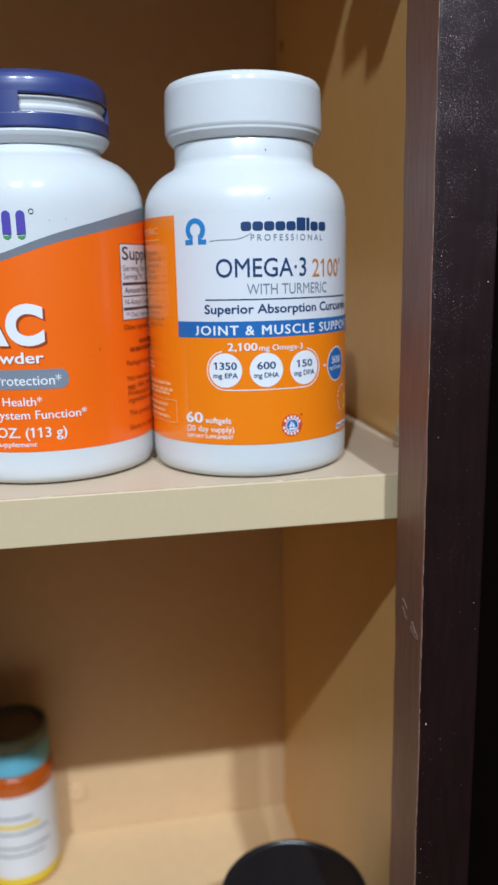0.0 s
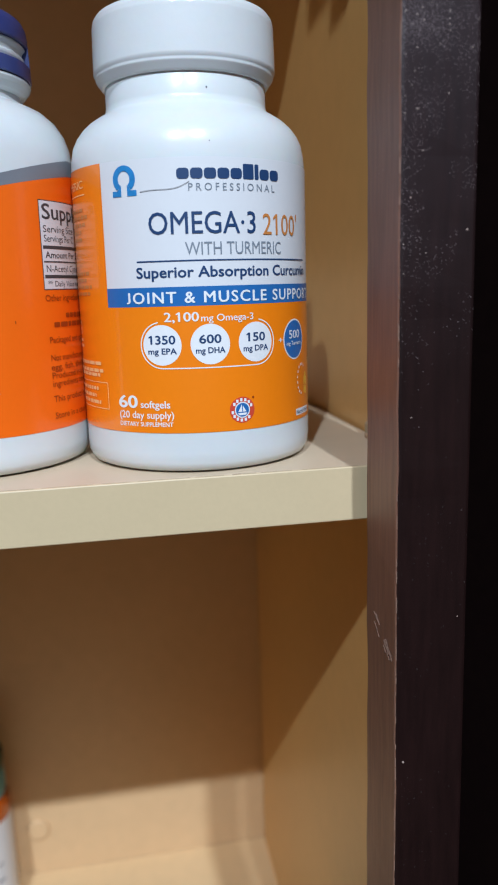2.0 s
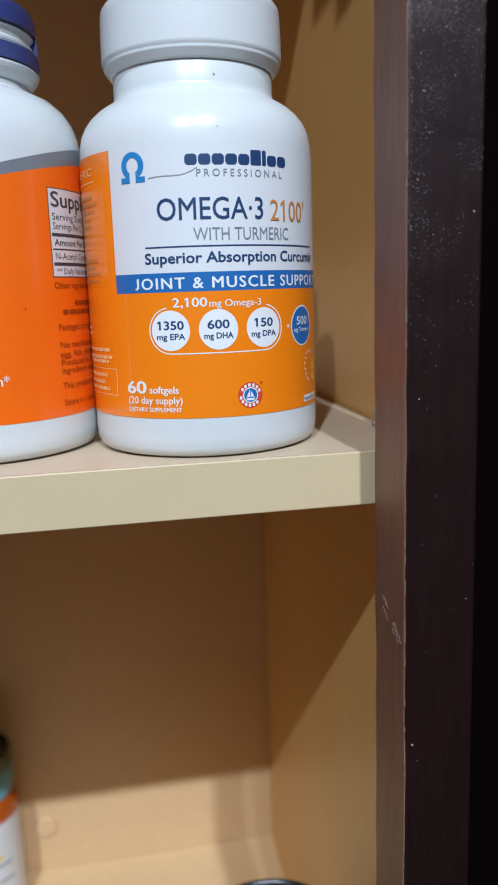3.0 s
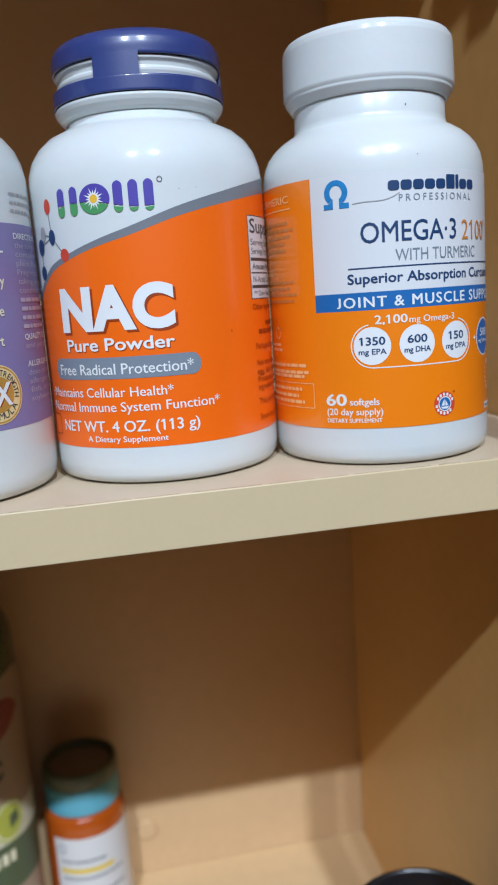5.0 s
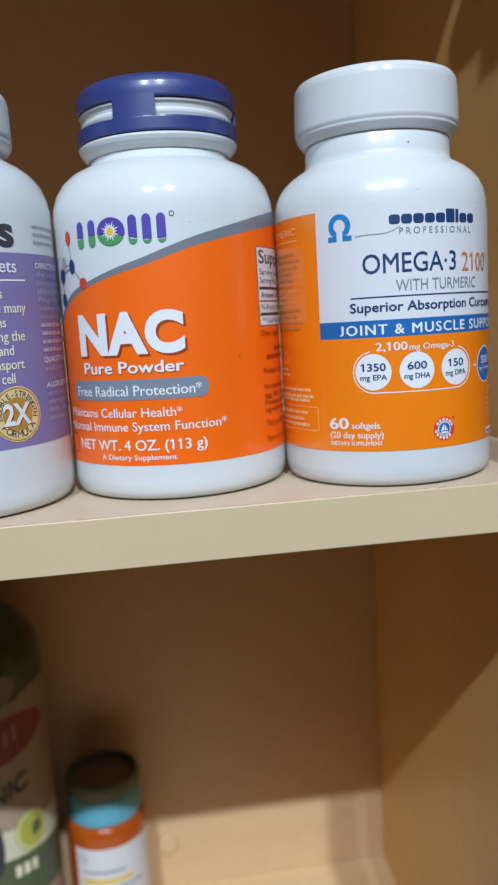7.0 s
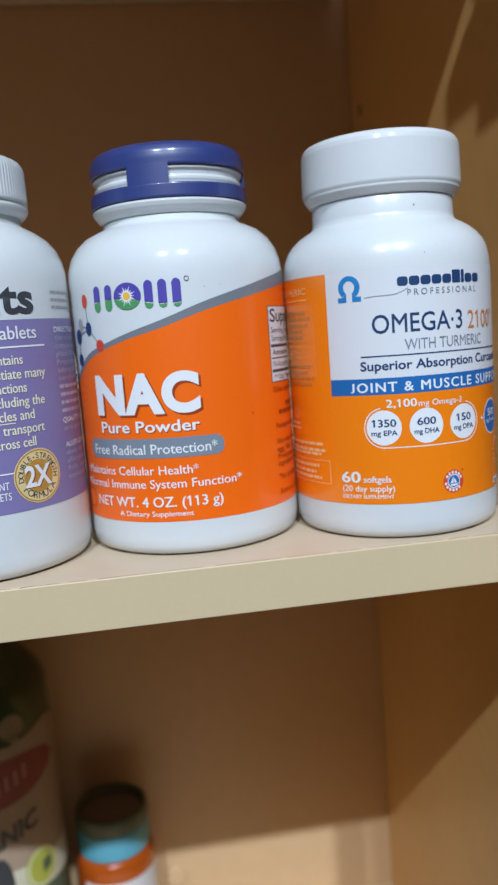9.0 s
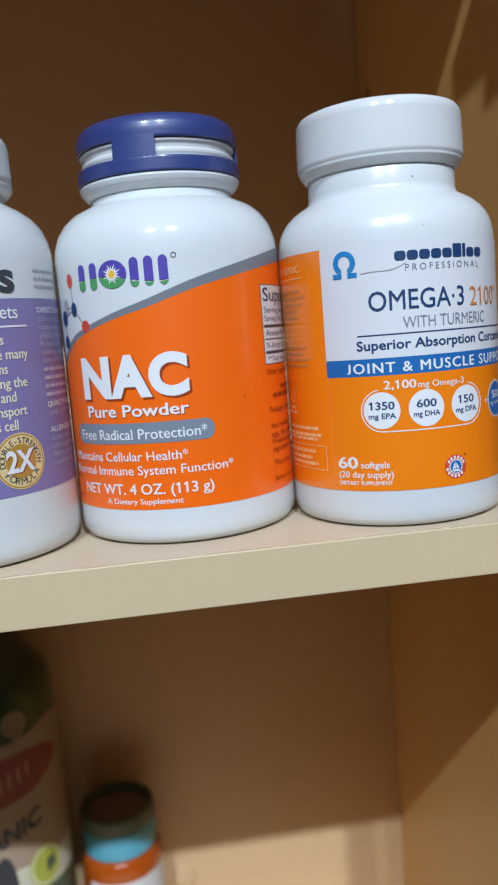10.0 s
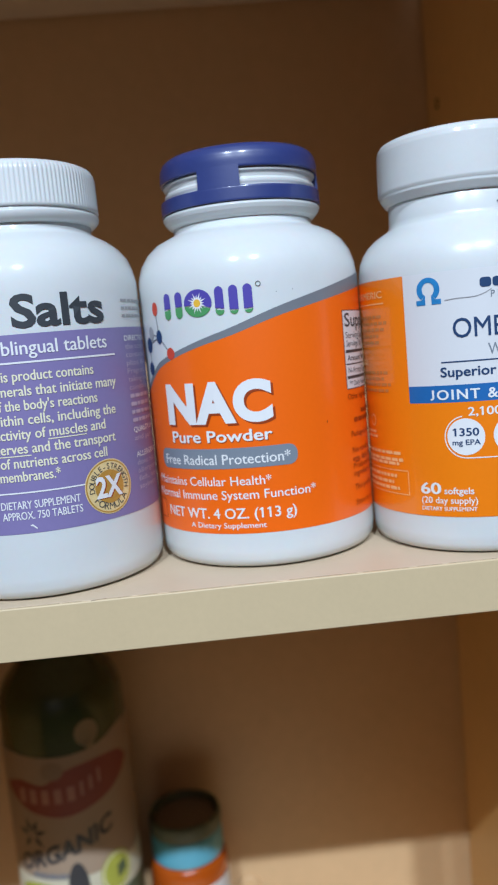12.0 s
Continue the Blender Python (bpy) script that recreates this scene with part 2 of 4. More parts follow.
def sheet(r, th0, th1, low, high, rows=6, step=2.0):
    """A patch on a cylinder of radius r mm, between two angles (degrees, 0 faces -y) and two heights in mm, which may vary with the angle."""
    bm = bmesh.new()
    n = max(2, int(abs(th1 - th0) / step))
    lo, hi = (low if callable(low) else lambda a: low), (high if callable(high) else lambda a: high)
    cols = []
    for i in range(n + 1):
        a = th0 + (th1 - th0) * i / n
        cols.append([bm.verts.new((r / 1000 * math.sin(radians(a)), -r / 1000 * math.cos(radians(a)), (lo(a) + (hi(a) - lo(a)) * k / rows) / 1000)) for k in range(rows + 1)])
    for p, q in zip(cols, cols[1:]):
        for k in range(rows):
            bm.faces.new((p[k], q[k], q[k + 1], p[k + 1]))
    return bm


def flat(points):
    """A flat outline of (mm along, mm up), filled."""
    bm = bmesh.new()
    bm.faces.new([bm.verts.new((x, z, 0)) for x, z in points])
    bmesh.ops.triangulate(bm, faces=bm.faces)
    return bm


def joined(bms):
    out = bmesh.new()
    for b in bms:
        mesh = bpy.data.meshes.new("tmp")
        b.to_mesh(mesh)
        b.free()
        out.from_mesh(mesh)
        bpy.data.meshes.remove(mesh)
    return out


def wrap(bm, r, step=1.5):
    """Bends a flat drawing (mm) round the cylinder of radius r mm."""
    if step:
        xs = [v.co.x for v in bm.verts]
        at = math.ceil(min(xs) / step) * step
        while at < max(xs):
            bmesh.ops.bisect_plane(bm, geom=bm.verts[:] + bm.edges[:] + bm.faces[:], plane_co=(at, 0, 0), plane_no=(1, 0, 0), dist=1e-5)
            at += step
    for v in bm.verts:
        a = v.co.x / r
        v.co = Vector((r / 1000 * math.sin(a), -r / 1000 * math.cos(a), v.co.y / 1000))
    return bm


def oval(cx, cz, rx, rz, n=40, a0=0.0, a1=360.0):
    return [(cx + rx * math.cos(radians(a0 + (a1 - a0) * i / n)), cz + rz * math.sin(radians(a0 + (a1 - a0) * i / n))) for i in range(n if a1 - a0 == 360 else n + 1)]


def pill(x0, x1, z0, z1, rad=None, n=8):
    rad = min((z1 - z0) / 2, (x1 - x0) / 2) if rad is None else rad
    out = []
    for cx, cz, a in ((x1 - rad, z1 - rad, 0), (x0 + rad, z1 - rad, 90), (x0 + rad, z0 + rad, 180), (x1 - rad, z0 + rad, 270)):
        out += [(cx + rad * math.cos(radians(a + 90 * i / n)), cz + rad * math.sin(radians(a + 90 * i / n))) for i in range(n + 1)]
    return out


def ribbon(outer, inner, closed=True):
    bm = bmesh.new()
    a = [bm.verts.new((x, z, 0)) for x, z in outer]
    b = [bm.verts.new((x, z, 0)) for x, z in inner]
    n = len(a)
    for i in range(n if closed else n - 1):
        j = (i + 1) % n
        bm.faces.new((a[i], a[j], b[j], b[i]))
    return bm


def letters(text, slant=0.0, space=1.0, bold=0.0):
    """The outline letters of a text, flat; bold swells the strokes."""
    data = bpy.data.curves.new("tmp", "FONT")
    data.body, data.shear, data.space_character, data.resolution_u = text, slant, space, 6 if text == "NAC" else 3
    data.offset = bold
    ob = bpy.data.objects.new("tmp", data)
    scene.collection.objects.link(ob)
    mesh = bpy.data.meshes.new_from_object(ob.evaluated_get(bpy.context.evaluated_depsgraph_get()))
    bpy.data.objects.remove(ob)
    bpy.data.curves.remove(data)
    bm = bmesh.new()
    bm.from_mesh(mesh)
    bpy.data.meshes.remove(mesh)
    return bm


def flagged(text, slant, space, bold):
    """Letters whose figure 1, a plain stroke in the font, has its flag."""
    bm = letters(text, slant, space, bold)
    for i, ch in enumerate(text):
        if ch == "1":
            one, upto = letters("1", slant, space, bold), letters(text[:i + 1], slant, space, bold)
            stroke, right = extent(one)[1] - extent(one)[0], extent(upto)[1]
            one.free()
            upto.free()
            if stroke < 0.2:
                left = right - stroke + 0.004
                corners = ((left, CAPITAL), (left - 0.13, CAPITAL - 0.11), (left - 0.13, CAPITAL - 0.19), (left, CAPITAL - 0.10))
                bm.faces.new([bm.verts.new((x, y, 0)) for x, y in corners])
    return bm


def extent(bm):
    xs = [v.co.x for v in bm.verts]
    return min(xs), max(xs)


PROBE = letters("H")
CAPITAL = max(v.co.y for v in PROBE.verts)
PROBE.free()


class Wrapper:
    """Prints on the label of one round bottle: angles in degrees, heights in mm."""

    def __init__(self, label, r):
        self.label, self.r = label, r

    def mm(self, deg):
        return radians(deg) * self.r

    def words(self, text, th0, th1, z, cap, mat, fat=0.0, seen=None, end=False, lift=0.22, slant=0.0, space=1.0, rise=0.0, level=False, name="lettering"):
        """Fits the text (or the stretch of it that is named in seen) between two angles."""
        # large letters are swollen, small ones drawn over a few times with a slight shift
        bold = fat * CAPITAL if cap > 5.5 else 0.0
        bm = flagged(text, slant, space, bold)
        if level:
            # the font's J hangs below the line: draw it up between line and capital height
            first = letters(text[0])
            edge, low = extent(first)[1], min(v.co.y for v in first.verts)
            first.free()
            for v in bm.verts:
                if v.co.x < edge + 0.01:
                    v.co.y = (v.co.y - low) / (CAPITAL - low) * CAPITAL
        lo, hi = extent(bm)
        ref = (lo, hi)
        if seen:
            probe = flagged(seen, slant, space, bold)
            a, b = extent(probe)
            probe.free()
            ref = (hi - (b - a), hi) if end else (lo, lo + (b - a))
        k = (self.mm(th1) - self.mm(th0)) / (ref[1] - ref[0])
        for v in bm.verts:
            v.co = Vector((self.mm(th0) + (v.co.x - ref[0]) * k, z + v.co.y / CAPITAL * cap + rise * (v.co.x - ref[0]) / (ref[1] - ref[0]), 0))
        layers = []
        turns = [] if fat <= 0 or bold else range(12) if cap > 4 else range(0, 12, 3)
        for i, (dx, dz) in enumerate([(math.cos(math.pi * q / 6) * fat * cap, math.sin(math.pi * q / 6) * fat * cap * 0.6) for q in turns] or [(0, 0)]):
            layer = bm.copy()
            for v in layer.verts:
                v.co += Vector((dx, dz, 0))
            layers.append(wrap(layer, self.r + lift + 0.003 * i, 1.6 if cap > 4 else 0))
        bm.free()
        return part(name, joined(layers), mat, self.label)

    def shape(self, bms, mat, lift=0.2, name="print"):
        bm = joined(bms) if isinstance(bms, list) else bms
        return part(name, wrap(bm, self.r + lift), mat, self.label)

    def bars(self, th0, th1, zs, high, mat, lift=0.22, ragged=0.25):
        """Rows of unreadable small print, as plain bars."""
        out = []
        for z in zs:
            x, end = self.mm(th0), self.mm(th1) - random.random() * ragged * self.mm(th1 - th0)
            while x < end - 0.6:
                w = min(random.uniform(1.2, 3.4), end - x)
                out.append(flat(pill(x, x + w, z, z + high, high * 0.2, 2)))
                x += w + 0.45
        return self.shape(out, mat, lift, "small_print")

# ---- the room: unseen, closes the space; dark walls and ceiling hold bounce down ----
FLOOR = -1.35


def room():
    x0, x1, y0, y1 = -1.6, 1.5, -2.3, 0.34
    for name, b in (("wall_south", (x0, x1, y0 - 0.1, y0, FLOOR, CEILING)), ("wall_west", (x0 - 0.1, x0, y0 - 0.1, y1 + 0.1, FLOOR, CEILING)),
                    ("wall_east", (x1, x1 + 0.1, y0 - 0.1, y1 + 0.1, FLOOR, CEILING)), ("wall_north", (x0, x1, y1, y1 + 0.1, FLOOR, CEILING))):
        tagged(part(name, box(*b), ROOM_WALL, None), "unseen room wall, dark brown to keep bounced light low", "wall", "", "structure")
    tagged(part("floor", box(x0 - 0.1, x1 + 0.1, y0 - 0.1, y1 + 0.1, FLOOR - 0.1, FLOOR), ROOM_FLOOR, None), "brown wooden room floor", "floor", "", "structure")
    tagged(part("ceiling", box(x0 - 0.1, x1 + 0.1, y0 - 0.1, y1 + 0.1, CEILING, CEILING + 0.1), ROOM_DIM, None), "unseen ceiling, dark brown to keep bounced light low", "ceiling", "", "structure")


room()


def ceiling_lamps():
    first = None
    for lx, ly in LAMPS:
        if first:
            copy_thing(first, pose(lx, ly, CEILING - 0.02))
            continue
        first = thing("ceiling_lamp", (lx, ly, CEILING - 0.02), "small round white ceiling lamp, switched on", "lamp", "ceiling lamps")
        part("ring", lathe([(36, 0), (46, 0), (48, 4), (48, 20), (36, 20), (36, 0)], 48), ROOM_DIM, first, smooth=True)
        part("diffuser", lathe([(0, 10), (36, 10), (36, 13), (0, 13)], 48), LAMP_GLOW, first, "glowing white diffuser")


ceiling_lamps()

# ---- the cabinet ----
SHELF, BOTTOM, UPPER = -0.0148, -0.3324, 0.2625   # underside of the shelf, cabinet floor, underside of the upper shelf
# LEFT is out of view, drawn in to reduce light bounced off the shelf
LEFT, BACK = -0.215, 0.2844


CHIPS = [(0.1285, -0.0702, 0.36), (0.1422, -0.0323, 0.22), (0.1304, 0.0853, 0.22), (0.1289, 0.0669, 0.25), (0.1424, 0.0600, 0.3), (0.1296, 0.0180, 0.2)]   # x, z, radius in mm


def skewed(bm, rate):
    """Leans the side panel, which is not square to the front."""
    for v in bm.verts:
        v.co.x += (v.co.y - BACK) * rate
    return bm


def cabinet():
    cab = thing("kitchen_cabinet", (0, 0, BOTTOM), "beige-lined kitchen wall cabinet with worn dark brown frame, door open", "cabinet")
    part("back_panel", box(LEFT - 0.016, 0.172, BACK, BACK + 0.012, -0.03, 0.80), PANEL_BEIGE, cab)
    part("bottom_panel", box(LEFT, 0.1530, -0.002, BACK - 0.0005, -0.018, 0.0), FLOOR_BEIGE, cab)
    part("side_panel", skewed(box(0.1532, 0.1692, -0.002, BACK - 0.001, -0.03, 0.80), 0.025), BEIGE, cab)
    # unseen left side, placed close to keep bounced light off the back
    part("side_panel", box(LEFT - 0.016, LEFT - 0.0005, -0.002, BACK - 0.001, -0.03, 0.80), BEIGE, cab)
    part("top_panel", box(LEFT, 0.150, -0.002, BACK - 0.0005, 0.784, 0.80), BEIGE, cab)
    # frame stile: inner side coloured lighter than the front, for wear and reflected light
    stile = box(0.1263, 0.1447, -0.0301, -0.0025, -0.05, 0.84, 0.0009)
    bmesh.ops.bisect_plane(stile, geom=stile.verts[:] + stile.edges[:] + stile.faces[:], plane_co=(0.1275, 0, 0), plane_no=(1, 0, 0))
    for z in np.arange(-0.04, 0.83, 0.007):
        bmesh.ops.bisect_plane(stile, geom=stile.verts[:] + stile.edges[:] + stile.faces[:], plane_co=(0, 0, z), plane_no=(0, 0, 1))
    for v in stile.verts:
        if v.co.x < 0.1276:
            v.co.x += (v.co.y + 0.0301) * 0.075
            v.co.x += 0.00035 * noise.noise((v.co.z * 60, v.co.y * 40, 3.0)) + 0.0004 * noise.noise((v.co.z * 9, 0, 8.0))
            v.co.y += 0.0003 * noise.noise((v.co.z * 90, v.co.y * 60, 9.0))
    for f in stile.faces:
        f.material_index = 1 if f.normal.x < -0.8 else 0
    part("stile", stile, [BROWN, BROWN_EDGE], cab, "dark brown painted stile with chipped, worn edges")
    # unseen left stile, standing with that side
    part("stile", box(LEFT - 0.03, LEFT + 0.01, -0.0215, -0.0025, -0.05, 0.84, 0.0009), BROWN, cab)
    part("top_rail", box(LEFT + 0.0105, 0.1258, -0.0215, -0.0025, 0.79, 0.84, 0.0009), BROWN, cab)
    part("bottom_rail", box(LEFT + 0.0105, 0.1258, -0.0215, -0.0025, -0.05, -0.004, 0.0009), BROWN, cab)
    # the open door, hinged beside the stile
    door = part("door", box(0, 0.020, -0.40, 0, -0.05, 0.84, 0.002), DOOR_BROWN, cab, "dark brown cabinet door standing open")
    door.matrix_local = pose(0.1485, -0.016, 0, 0, 0, 13)
    # bare wood along the rubbed edge, and a scratch on the inner side
    for k in range(130):
        z = 0.06 + k * 0.0037 + 0.003 * random.random()
        if random.random() < (0.15 if z < 0.31 else 0.62):
            continue
        long, deep = random.uniform(0.0008, 0.0042), random.uniform(0.00004, 0.00013)
        x = 0.1263 + 0.0004 * noise.noise((z * 9, 0, 8.0))
        part("chip", box(x - 0.00006, x + deep * 1.3, -0.0302, -0.0302 + deep, z, z + long, 0.00005), PALE_WOOD, cab)
    for k in range(17):
        u, half = random.random(), random.uniform(0.0006, 0.0020)
        y = -0.0140 - u * 0.0125 + random.uniform(-0.0020, 0.0020)
        scratch = part("scratch", box(-0.00012, 0.00012, -half, half, 0.0, 0.00002 + 0.00002 * random.random()), PALE_WOOD, cab)
        scratch.matrix_local = Matrix.Translation((0.1263 + (0.0301 + y) * 0.075 - 0.0002, y, 0.2932 - u * 0.0048 + random.uniform(-0.0016, 0.0016))) @ pose(0, 0, 0, 26 + random.uniform(-10, 10), 0, math.degrees(math.atan(-0.075)))
    for x, z, r in CHIPS:
        chip = lathe([(0, -0.1), (r * 0.6, -0.1), (r, 0.12), (0, 0.12)], 7)
        for v in chip.verts:
            v.co.x *= random.uniform(0.6, 1.2)
            v.co.y *= random.uniform(0.7, 1.5)
        chipped = part("chip", chip, BARE_WOOD, cab)
        chipped.matrix_local = Matrix.Translation((x, -0.0301, z - BOTTOM)) @ pose(0, 0, 0, -90, 0, 0)
    # peg hole in the side panel, its inner shade put into a dark colour
    hole = part("peg_hole", lathe(rounded([(0, 0.3), (2.0, 0.3), (2.5, -0.35), (3.0, -0.3), (3.1, 0.6), (0, 0.6)], 2, 0.2), 24), DOOR_BROWN, cab, "small peg hole, coloured dark for the shade inside")
    hole.matrix_local = Matrix.Translation((0.1526, 0.262, 0.5250)) @ pose(0, 0, 0, 0, 90, 0)
    # hinge on the inner side of the stile, above the bottles
    hinge = part("hinge", box(0.1105, 0.1262, -0.021, -0.003, 0.5430, 0.5970, 0.0012), METAL, cab, "steel hinge plate")
    part("hinge_arm", box(0.1085, 0.118, -0.014, 0.020, 0.5575, 0.5725, 0.001), METAL, hinge)
    # a round peg hole cover in the back panel
    cover = part("hole_cover", lathe(rounded([(0, -1.7), (4.6, -1.7), (5.6, -1.9), (6.8, -1.5), (7.2, 0), (7.2, 1.0), (0, 1.0)], 3), 40), PANEL_BEIGE, cab, "small round beige cover cap", smooth=True)
    cover.matrix_local = Matrix.Translation((0.0008, BACK - 0.0006, 0.0322)) @ pose(0, 0, 0, -90, 0, 0)


def worn_board(x0, x1, y0, y1, z0, z1):
    """A shelf board: chipboard with a thin edge band on the front, whose rim is a little uneven."""
    bm = box(x0, x1, y0, y1, z0, z1, 0.0003)
    for x in np.arange(x0 + 0.012, x1, 0.012):
        bmesh.ops.bisect_plane(bm, geom=bm.verts[:] + bm.edges[:] + bm.faces[:], plane_co=(x, 0, 0), plane_no=(1, 0, 0))
    for v in bm.verts:
        if v.co.y < y0 + 0.003 and abs(v.co.z - z0) > 0.004:
            v.co.z += 0.00012 * noise.noise((v.co.x * 130, 0, 5.0))
    return bm


def shelf(at, label):
    ob = thing("cabinet_shelf", at, label, "shelf", "adjustable shelves")
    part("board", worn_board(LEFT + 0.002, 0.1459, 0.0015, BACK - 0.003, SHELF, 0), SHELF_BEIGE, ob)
    part("edge_band", worn_board(LEFT + 0.002, 0.1459, 0.0, 0.00110, SHELF - 0.0001, 0.0001), EDGING, ob, "pale beige plastic edge band, slightly proud")
    # dirt in the joint behind the band, and a nick in its rim
    x = -0.22
    while x < 0.136:
        long = random.uniform(0.004, 0.020)
        wide = random.uniform(0.00002, 0.00010)
        part("joint_dirt", box(x, min(x + long, 0.1435), 0.00125, 0.00125 + wide + 0.0001, -0.0006, 0.00006), JOINT_DIRT, ob)
        x += long + random.uniform(0.0003, 0.004)
    for nx, long in ((-0.0305, 0.0042), (-0.0245, 0.0016), (0.0935, 0.0024)):
        nick = part("nick", box(-long / 2, long / 2, -0.0002, 0.0002, -0.0003, 0.00028, 0.0001), JOINT_DIRT, ob)
        nick.matrix_local = pose(nx, 0.0006, 0, 0, 0, 9)
    return ob


def shelf_clip(at, turn=0):
    clip = thing("shelf_clip", at, "small translucent plastic shelf clip in the side panel", "shelf clip", "shelf clips", turn=turn)
    part("body", box(-0.0043, -0.0001, -0.0035, 0.0035, 0.0, 0.0050, 0.0008), PEG, clip)
    lever = part("lever", box(-0.0009, 0.0009, -0.0028, 0.0028, 0.0, 0.0105, 0.0007), PEG, clip)
    lever.matrix_local = pose(-0.0032, 0, 0.0042, 0, 12, 0)
    part("foot", box(-0.0050, -0.0040, -0.0018, 0.0018, 0.0, 0.0016, 0.0005), PEG, clip)
    return clip


cabinet()
shelf((0, 0, 0), "beige melamine shelf board with pale edge band, holding bottles")
shelf((0, 0, UPPER - SHELF), "beige melamine shelf board above the bottles")
shelf_clip((0.1470, 0.0372, 0.0002))

# ---- supplement bottles on the shelf ----


def omega_bottle():
    b = thing("supplement_bottle", (0.0885, 0.0372, 0.0003), "white plastic fish-oil softgel bottle with orange and white label", "bottle", "bottles on the shelf", turn=0)
    body = [(0, 1.2), (24, 1.2), (27, 0.2), (30.2, 0), (31.9, 0.7), (32.95, 2.5), (33.25, 5.4), (33.25, 30), (33.25, 55), (33.25, 76), (33.2, 80.5), (32.95, 84.0), (32.3, 87.0), (31.2, 89.4), (29.6, 91.5), (27.6, 93.3), (25.4, 94.7), (23.7, 95.6), (22.8, 96.5), (22.5, 98), (22.5, 104), (21, 106), (0, 106)]
    part("bottle_body", lathe(body), SATIN, b, smooth=True)
    cap = [(21, 103.5), (22.7, 103.2), (23.3, 103.4), (24.7, 105.3), (24.9, 105.7), (24.75, 105.95), (25.0, 106.3), (25.35, 107.0), (25.3, 112), (25.1, 118.6), (24.8, 120.0), (24.0, 121.1), (22.8, 121.6), (21.2, 121.7), (20.6, 121.3), (0, 121.2)]
    part("screw_cap", lathe(crisp(cap, 0.3), 120), CAP_WHITE, b, "plain white screw cap", smooth=True)
    lab = part("label", sheet(33.33, -50, 150, 49, 80.6, 4), LABEL_WHITE, b, "orange and white printed label", smooth=True)
    w = Wrapper(lab, 33.25)
    part("orange_panel", sheet(33.37, -50, 150, 11.0, 44.1, 4), ORANGE, lab, smooth=True)
    part("orange_side_panel", sheet(33.37, -130, -50, lambda a: 11.0, lambda a: 80.6, 6), ORANGE, lab, smooth=True)
    part("blue_band", sheet(33.39, -50, 100, 44.1, 49.0, 2), BLUE, lab, smooth=True)
    # emblem: open ring on two feet
    m = w.mm
    cx, cz = m(-36.8), 76.0
    ring = ribbon(oval(cx, cz, 3.35, 3.35, 36, -52, 232), oval(cx, cz, 1.75, 1.95, 36, -52, 232), False)
    feet = [flat([(cx - 3.6, 71.8), (cx - 0.9, 71.8), (cx - 0.9, 74.6), (cx - 2.0, 73.2), (cx - 3.6, 73.2)]), flat([(cx + 3.6, 71.8), (cx + 3.6, 73.2), (cx + 2.0, 73.2), (cx + 0.9, 74.6), (cx + 0.9, 71.8)])]
    w.shape([ring] + feet, SEA, name="emblem")
    curve = [(m(-29) + i * m(22) / 24, 72.6 + 0.25 * math.sin(i / 24 * 6) + 2.2 * (i / 24) ** 3) for i in range(25)]
    w.shape(ribbon([(x, z + 0.13) for x, z in curve], [(x, z - 0.13) for x, z in curve], False), PALE_INK, name="fine_line")
    # maker's name as plain rounded bars
    x0, x1 = m(-12.7), m(37.5)
    step, at, name = (x1 - x0) / 8.45, x0, []
    for i in range(9):
        wide, tall = (0.45 if i == 6 else 1.0) * step, i in (5, 6)
        name.append(flat(pill(at + 0.16, at + wide - 0.16, 75.3, 79.0 if tall else 77.9, 0.35 if tall else 0.9)))
        at += wide
    w.shape(name, NAVY, name="maker_mark")
    w.words("PROFESSIONAL", -7.5, 34.6, 72.5, 1.75, SLATE, space=1.5)
    w.words("OMEGA\u00b73", -25.8, 23.0, 62.1, 5.3, NAVY, 0.006)
    w.words("2100", 27.1, 50.0, 61.8, 5.2, COPPER, 0.004)
    w.words("'", 51.2, 52.4, 61.9, 5.2, COPPER)
    w.words("WITH TURMERIC", -9.9, 38.2, 56.9, 3.1, SLATE, -0.006)
    w.shape(flat([(m(-32.3), 55.3), (m(61.3), 55.3), (m(61.3), 55.65), (m(-32.3), 55.65)]), NAVY, name="rule")
    w.words("Superior Absorption Curcumin", -32.7, 62, 51.4, 2.6, NAVY, 0.035)
    w.words("JOINT & MUSCLE SUPPORT", -38.6, 68, 44.95, 2.75, WHITE_INK, 0.036, space=1.18, lift=0.26, level=True)
    w.words("2,100", -20.7, -5.2, 40.2, 2.3, WHITE_INK, 0.03)
    w.words("mg Omega-3", -4.2, 20.5, 40.1, 1.75, WHITE_INK, 0.01)
    for th, n, unit in ((-22.3, "1350", "mg EPA"), (-0.4, "600", "mg DHA"), (21.7, "150", "mg DPA")):
        w.shape(flat(oval(m(th), 34.2, 5.2, 5.25)), WHITE_INK, 0.18, "roundel")
        half = 6.1 if n == "1350" else 4.9
        w.words(n, th - half, th + half, 34.5, 2.15, NAVY, 0.04, lift=0.26)
        w.words(unit, th - 6.6, th + 6.6, 31.9, 1.5, NAVY, 0.035, lift=0.26)
    outer, inner = pill(m(-32.6), m(32.2), 28.0, 40.3, 6.1, 10), pill(m(-32.6) + 0.3, m(32.2) - 0.3, 28.3, 40.0, 5.8, 10)
    frame_line = ribbon(outer, inner)
    bmesh.ops.delete(frame_line, geom=[f for f in frame_line.faces if f.calc_center_median().y > 38.5 and abs(f.calc_center_median().x) < m(24)], context="FACES")
    w.shape(frame_line, WHITE_INK, name="outline")
    w.shape(flat(oval(m(48.6), 33.9, 5.6, 5.6)), WHITE_INK, 0.17, "roundel")
